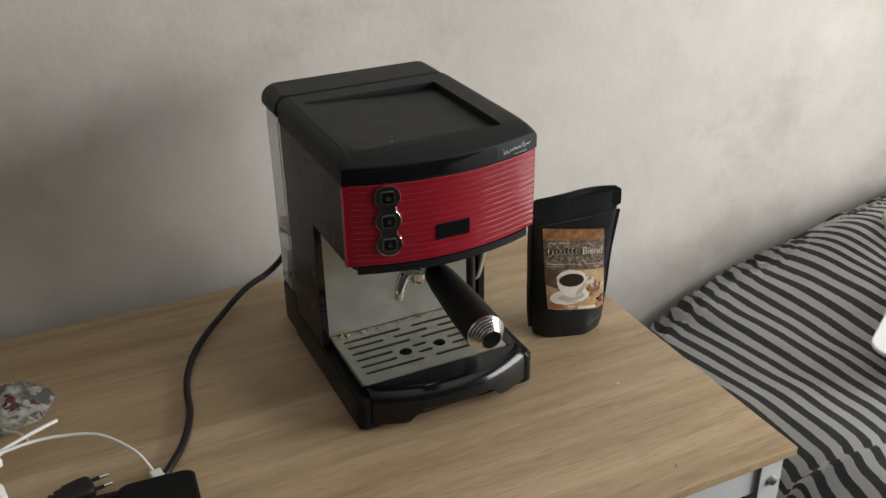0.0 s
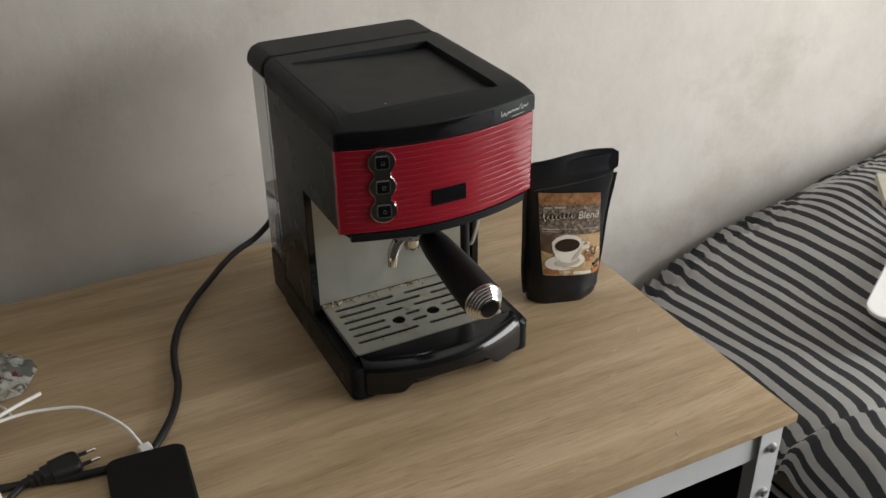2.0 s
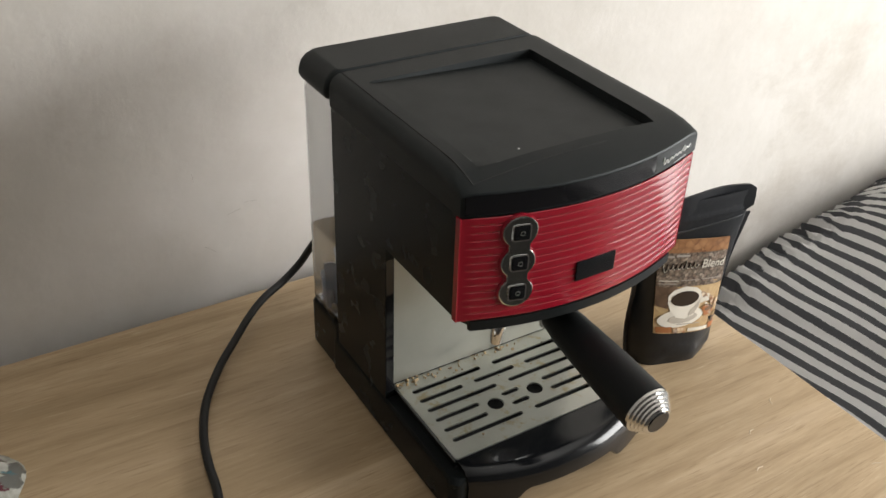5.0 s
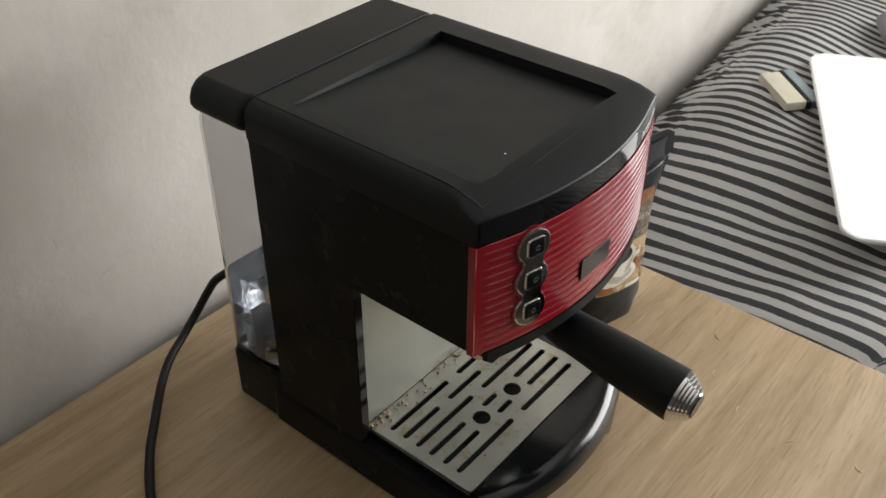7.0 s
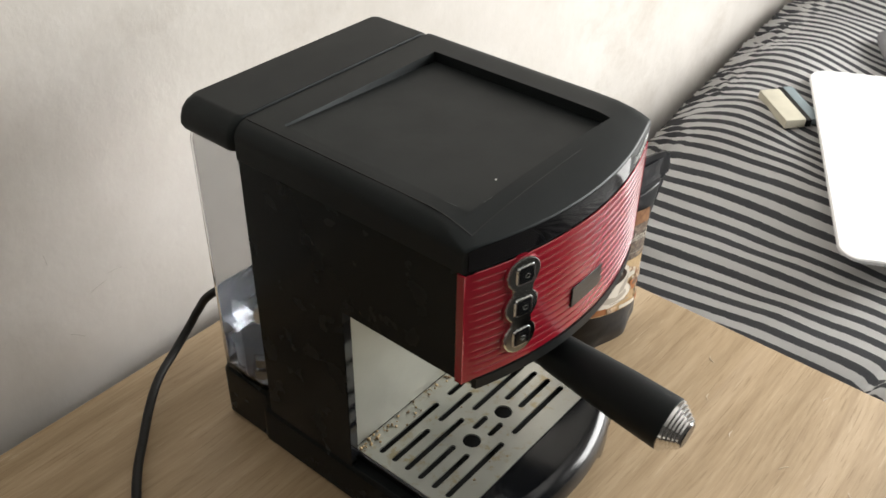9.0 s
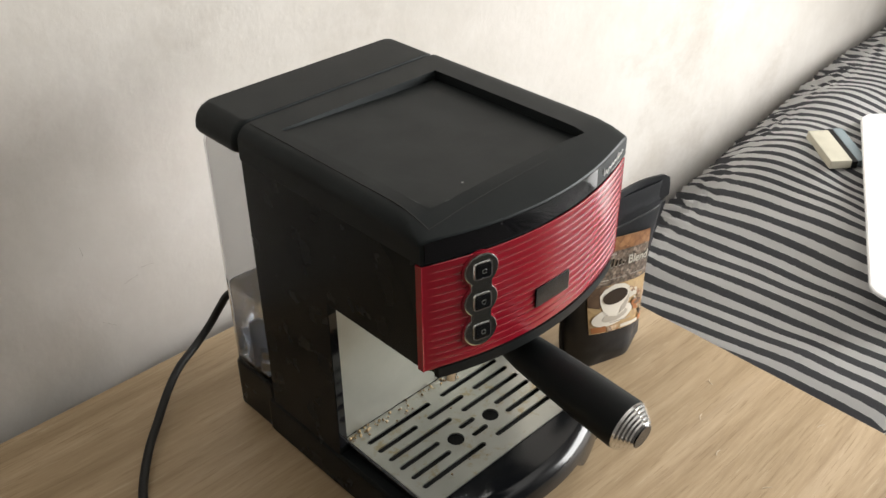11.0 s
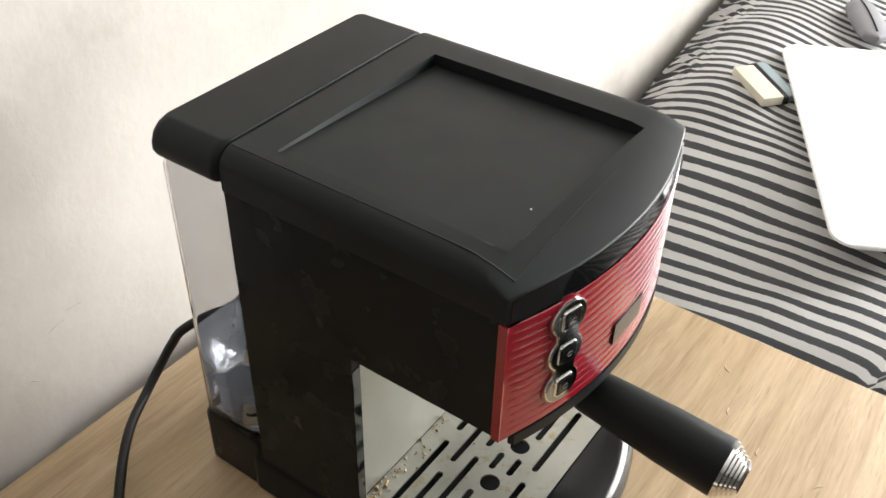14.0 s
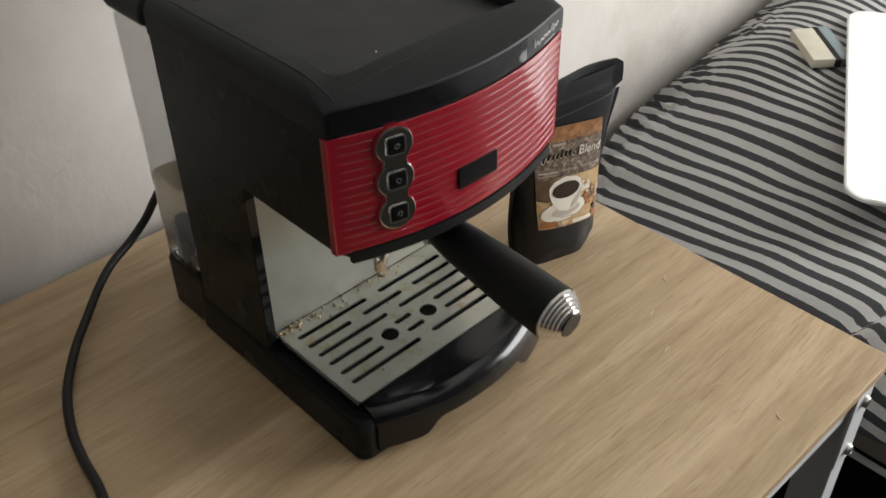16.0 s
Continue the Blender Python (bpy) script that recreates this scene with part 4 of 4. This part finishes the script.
def bed_cover():
    """The cover: a sheet over the mattress that hangs down beside the table and by the wall."""
    bm = bmesh.new()
    uvl = bm.loops.layers.uv.new("stripes")
    us = [-0.049 + 0.007 * i for i in range(7)] + [0.006 * i for i in range(120)] + [0.72 + 0.008 * i for i in range(int((ROOM_E - 0.99) / 0.008))]
    vs_ = [-0.92 + 0.02 * j for j in range(40)] + [-0.12 + 0.0075 * j for j in range(80)] + [0.48 + 0.0055 * j for j in range(21)] + [BACK + 0.008 * j for j in range(12)]
    grid = []
    for v in vs_:
        y = min(v, BACK)
        drop = max(0.0, v - BACK)
        e = bed_edge(y)
        row = []
        for u in us:
            if u < 0:
                hang = -u
                x = e - 0.012 * math.sin(math.pi * min(1.0, hang / 0.10))
                x += 0.008 * noise.noise(Vector((y * 11, hang * 5, 1.0))) * min(1.0, hang / 0.06)
                z = bed_height(e, y) - 0.93 * hang - 0.30 * noise.noise(Vector((y * 9, 0.2, 3.0))) * hang
            else:
                x = e + u
                z = bed_height(x, y)
            c = fold_side(x, y)
            near = max(0.0, 1 - abs(x - 0.22) / 0.5)
            z += near * (0.013 * math.exp(-((c + 0.012) / 0.016) ** 2) - 0.010 * math.exp(-((c - 0.008) / 0.010) ** 2) + (0.004 if c < 0 else 0.0) * min(1.0, -c / 0.02 if c < 0 else 0))
            z -= drop
            row.append((Vector((x, y + 0.004 * noise.noise(Vector((x * 20, drop * 10, 5))) * (drop > 0), z)), u, v))
        grid.append(row)
    vs = [[bm.verts.new(p) for p, u, v in r] for r in grid]
    for j in range(len(vs_) - 1):
        for i in range(len(us) - 1):
            f = bm.faces.new((vs[j][i], vs[j][i + 1], vs[j + 1][i + 1], vs[j + 1][i]))
            front_part = fold_side(grid[j][i][0].x, grid[j][i][0].y) < -0.004
            for lp, (jj, ii) in zip(f.loops, ((j, i), (j, i + 1), (j + 1, i + 1), (j + 1, i))):
                p, u, v = grid[jj][ii]
                x_line = u + bed_edge(min(v, BACK))
                s = x_line - 0.19 * (v + 0.03 * math.sin(v * 9))
                s -= 0.027 * max(0.0, min(1.0, (s - 0.17) / 0.27)) * (1 - ease(0.43, 0.53, s))
                s += 0.006 * ease(0.50, 0.57, v) * noise.noise(Vector((x_line * 60, v * 25, 2.0)))
                s += 0.003 * noise.noise(Vector((x_line * 4, v * 4, 7.0))) + 0.0016 * noise.noise(Vector((x_line * 14, v * 12, 3.0))) + STRIPE * 50 - 0.1675
                if front_part:
                    s += 0.012
                lp[uvl].uv = (s, v)
    bmesh.ops.solidify(bm, geom=bm.faces[:], thickness=0.003)
    part("cover", bm, FABRIC, BED, "black and off-white striped cotton cover", angle=80)


bed_cover()


# ---- things on the bed ----
def white_board():
    o = empty("white_board", pose(0.632, -0.075, 0.649, 1.0, -5.0, 29.5), "smooth white rounded board lying on the striped cover", "board")
    part("board", loft([[Vector((x, y, z)) for x, y in rounded(0.0 + g, 0.48 - g, -0.36 + g, 0.0 - g, 0.03, 6)] for z, g in ((0.0, 0.002), (0.002, 0.0), (0.006, 0.0), (0.008, 0.002))]), PAPERW, o)
    part("rubber_foot", lathe([(0.0, -0.004), (0.012, -0.004), (0.012, 0.0), (0.0, 0.0)], pose(0.05, -0.05, 0.0)), RUBBER, o)


white_board()


def card_stack():
    o = empty("card_stack", pose(0.926, 0.145, 0.670, 0, -3, 51), "small cream and blue-grey boxes beside the white board", "small boxes")
    part("cream_box", box(-0.048, 0.048, -0.016, 0.018, 0.0, 0.015, 0.002), CREAM, o, "cream cardboard box")
    part("dark_box", box(-0.048, 0.056, -0.026, -0.0165, 0.0, 0.013, 0.002), RUBBER, o)
    part("grey_box", box(-0.044, 0.058, -0.044, -0.0265, 0.0, 0.012, 0.002), BLUEGREY, o, "blue-grey cardboard box")


card_stack()


def soft_case():
    o = empty("soft_case", pose(1.215, 0.075, 0.686, 0, -3, 31), "small grey soft case lying on the striped cover", "case")
    rings = []
    for k in range(13):
        u = -1 + 2 * k / 12
        w = 0.026 * (1 - abs(u) ** 4) ** 0.4 + 0.002
        rings.append([Vector((0.07 * u, w * math.cos(a), 0.014 + 0.014 * math.sin(a) * (0.6 + 0.4 * (1 - u * u)))) for a in [2 * math.pi * i / 20 for i in range(20)]])
    body = part("case_body", loft(rings), GREYCLOTH, o)
    part("zip", tube([(0.07 * u, 0.0, 0.0285 - 0.0055 * u * u) for u in (-0.8, -0.4, 0.0, 0.4, 0.8)], 0.0014, 6, 5), RUBBER, body)


soft_case()


# ---- things at the other end of the table ----
def power_bank():
    o = empty("power_bank", pose(-0.3170, -0.118, TOP, 0, 0, -3), "flat matte black power bank with a white cable plugged in", "power bank")
    part("case", loft([[Vector((x, y, z)) for x, y in rounded(-0.037 + g, 0.037 - g, -0.066 + g, 0.066 - g, 0.010, 6)] for z, g in ((0.0, 0.0025), (0.0025, 0.0), (0.0125, 0.0), (0.015, 0.0025))]), MATTE, o)
    part("port", box(-0.010, 0.004, 0.0655, 0.0664, 0.004, 0.011), DARK, o)


power_bank()


def charging_cable():
    o = empty("charging_cable", pose(0, 0, TOP), "thin white charging cable arching over the table", "cable")
    part("cable_wire", tube([(-0.313, -0.040, 0.0085), (-0.327, -0.012, 0.021), (-0.357, 0.020, 0.029), (-0.393, 0.032, 0.031), (-0.420, 0.032, 0.033), (-0.452, 0.022, 0.036)], 0.0017, 10, 8), WHITE, o)
    f = along((-0.313, -0.0400, 0.0085), (-0.3105, -0.0515, 0.0085))
    part("connector", loft([[f @ Vector((x, y, z)) for x, y in rounded(-0.0062 + g, 0.0062 - g, -0.0042 + g, 0.0042 - g, 0.002, 3)] for z, g in ((-0.001, 0.001), (0.0, 0.0), (0.0115, 0.0), (0.0117, 0.001))]), WHITE, o)
    part("cable_tail", tube([(-0.455, 0.022, 0.036), (-0.436, 0.036, 0.034), (-0.418, 0.049, 0.032), (-0.394, 0.066, 0.028)], 0.0021, 10, 6), WHITE, o)
    part("cable_tail", tube([(-0.455, 0.018, 0.034), (-0.440, 0.036, 0.030), (-0.425, 0.054, 0.018), (-0.440, 0.100, 0.004), (-0.48, 0.11, 0.003)], 0.0014, 8, 6), WHITE, o)


charging_cable()


def power_strip():
    o = empty("power_strip", pose(-0.470, -0.062, TOP, 0, 0, 10), "white plastic power strip with round sockets and a charger", "power strip")
    part("strip_body", loft([[Vector((x, y, z)) for x, y in rounded(-0.028 + g, 0.028 - g, -0.130 + g, 0.042 - g, 0.016, 6)] for z, g in ((0.0, 0.003), (0.004, 0.0), (0.036, 0.001), (0.042, 0.005), (0.043, 0.008))]), WHITE, o)
    for y in (-0.086, -0.040):
        s = part("socket", lathe([(0.0215, 0.043), (0.0215, 0.0445), (0.0195, 0.0445), (0.0190, 0.0435), (0.0, 0.0432)], pose(0, y, 0), 28), GREY, o)
        for x in (-0.0095, 0.0095):
            part("socket_hole", lathe([(0.0, 0.0434), (0.0026, 0.0434), (0.0026, 0.0438), (0.0, 0.0438)], pose(x, y, 0), 12), DARK, s)


power_strip()


def usb_charger():
    o = empty("usb_charger", pose(-0.477, -0.004, TOP + 0.018, 0, 0, 42), "small white charger plug standing on the power strip", "charger")
    part("charger_body", box(-0.020, 0.017, -0.014, 0.014, 0.0, 0.024, 0.004, 3), WHITE, o)
    part("charger_plug", box(0.0165, 0.034, -0.006, 0.006, 0.008, 0.018, 0.002), WHITE, o)


usb_charger()


def mains_plug():
    o = empty("mains_plug", pose(-0.392, -0.036, TOP, 0, 0, 10) @ Matrix.Scale(0.90, 4), "black two-pin mains plug lying on the table", "plug")
    rings = []
    for x, w, h in ((-0.036, 0.0045, 0.0045), (-0.030, 0.0048, 0.0048), (-0.0295, 0.0066, 0.0062), (-0.0265, 0.0066, 0.0062), (-0.026, 0.0052, 0.0052), (-0.0235, 0.0054, 0.0054), (-0.023, 0.0076, 0.0070), (-0.020, 0.0078, 0.0070),
                    (-0.0195, 0.0064, 0.0062), (-0.017, 0.0070, 0.0065), (-0.0165, 0.0100, 0.0078), (-0.008, 0.0112, 0.0084), (-0.0075, 0.0140, 0.0087), (0.014, 0.0165, 0.0088), (0.020, 0.0150, 0.0085), (0.0215, 0.0120, 0.0082), (0.023, 0.009, 0.006)):
        rings.append([Vector((x, w * math.copysign(abs(math.cos(t)) ** 0.6, math.cos(t)), 0.0088 + h * math.copysign(abs(math.sin(t)) ** 0.6, math.sin(t)))) for t in [2 * math.pi * k / 20 for k in range(20)]])
    part("plug_body", loft(rings), RUBBER, o)
    for y in (-0.0085, 0.0085):
        pin = part("pin_sleeve", lathe([(0.0, 0.0), (0.0022, 0.0), (0.0022, 0.010), (0.0, 0.010)], along((0.0225, y, 0.010), (1, y, 0.010)), 12), RUBBER, o)
        part("pin", lathe([(0.0, 0.0095), (0.0020, 0.0095), (0.0020, 0.0185), (0.0012, 0.0195), (0.0, 0.0195)], along((0.0225, y, 0.010), (1, y, 0.010)), 12), CHROME, o)
    part("plug_cord", tube([(-0.033, 0.0, 0.0085), (-0.044, -0.004, 0.0065), (-0.058, -0.014, 0.0042), (-0.068, -0.034, 0.004), (-0.070, -0.07, 0.004), (-0.075, -0.12, 0.004)], 0.0035, 10, 6), RUBBER, o)


mains_plug()


def foil_material():
    m = Mat("printed_clear_film", (0.4, 0.4, 0.37), 0.22)
    c = m.ramp(m.noise(m.coords(), 60, 5), [(0.35, (0.17, 0.17, 0.14)), (0.65, (0.40, 0.40, 0.36))])
    for k, (scale, lo, hi, tone) in enumerate(((34, 0.57, 0.60, (0.10, 0.10, 0.09)), (42, 0.60, 0.63, (0.075, 0.014, 0.022)), (29, 0.61, 0.64, (0.05, 0.12, 0.14)))):
        off = m.node("ShaderNodeMapping")
        off.inputs["Location"].default_value = (k * 3.7, k * 1.3, 0)
        m.link(m.coords((1, 2, 1)), off.inputs[0])
        c = m.mix(m.ramp(m.noise(off.outputs[0], scale, 3), [(lo, (0, 0, 0)), (hi, (1, 1, 1))]), c, tone)
    m.colour(c)
    m.bump(m.noise(m.coords(), 120, 5), 0.6, 0.003)
    return m.m


def crumpled_wrapper():
    o = empty("crumpled_wrapper", pose(-0.447, 0.150, TOP, 0, 0, 8), "crumpled greyish printed plastic wrapper on the table", "wrapper")
    mat = foil_material()
    rings = []
    n = 40
    for j in range(15):
        r = j / 14
        ring = []
        for k in range(n):
            t = 2 * math.pi * k / n
            rad = (1 + 0.10 * noise.noise(Vector((math.cos(t) * 2, math.sin(t) * 2, 0.4)))) * r
            x, y = 0.052 * rad * math.cos(t), 0.045 * rad * math.sin(t)
            z = 0.004 + 0.020 * (1 - r ** 2) + 0.010 * abs(noise.noise(Vector((x * 55, y * 55, 1.0)))) * (1.15 - r) + 0.004 * noise.noise(Vector((x * 120, y * 120, 2.0)))
            ring.append(Vector((x, y, max(0.0008, z if r < 0.99 else 0.0008))))
        rings.append(ring)
    part("film", loft(rings), mat, o, angle=25)
    bm = bmesh.new()
    for a in range(2):
        vs = [bm.verts.new((-0.03 + 0.055 * i / 8, -0.046 - 0.006 * a + 0.010 * (i / 8) ** 2, 0.004 + 0.006 * (i % 2))) for i in range(9)]
        if a:
            for i in range(8):
                bm.faces.new((prev[i], prev[i + 1], vs[i + 1], vs[i]))
        prev = vs
    bmesh.ops.solidify(bm, geom=bm.faces[:], thickness=0.0006)
    part("film_flap", bm, CREAM, o)


crumpled_wrapper()


# ---- coffee crumbs along the back of the drip grille ----
def crumbs():
    rng = random.Random(4)
    bm = bmesh.new()
    for k in range(64):
        x = -0.0925 + 0.13 * rng.random() ** 1.7
        y = 0.0622 - abs(rng.gauss(0, 0.0042))
        r = rng.uniform(0.0004, 0.0015) * (1.25 if x < -0.07 else 1.0)
        bmesh.ops.create_icosphere(bm, subdivisions=1, radius=r, matrix=pose(x, y, 0.0480 + r * 0.4, rng.uniform(0, 90), rng.uniform(0, 90), 0) @ Matrix.Diagonal((1.3, 1, 0.7, 1)))
    for k in range(10):
        x, y, r = rng.uniform(-0.08, 0.06), rng.uniform(-0.035, 0.055), rng.uniform(0.0005, 0.0011)
        bmesh.ops.create_icosphere(bm, subdivisions=1, radius=r, matrix=pose(x, y, 0.0480 + r * 0.3))
    m = Mat("coffee_grounds", (0.16, 0.095, 0.04), 0.6)
    m.colour(m.ramp(m.noise(m.coords(), 300, 2), [(0.35, (0.12, 0.07, 0.03)), (0.6, (0.42, 0.31, 0.16))]))
    ob = part("coffee_crumbs", bm, m.m, m=pose(0.004, 0, TOP, 0, 0, 1.2))
    tagged(ob, "brown coffee crumbs scattered on the steel drip grille", "crumbs", kind="stuff")


crumbs()
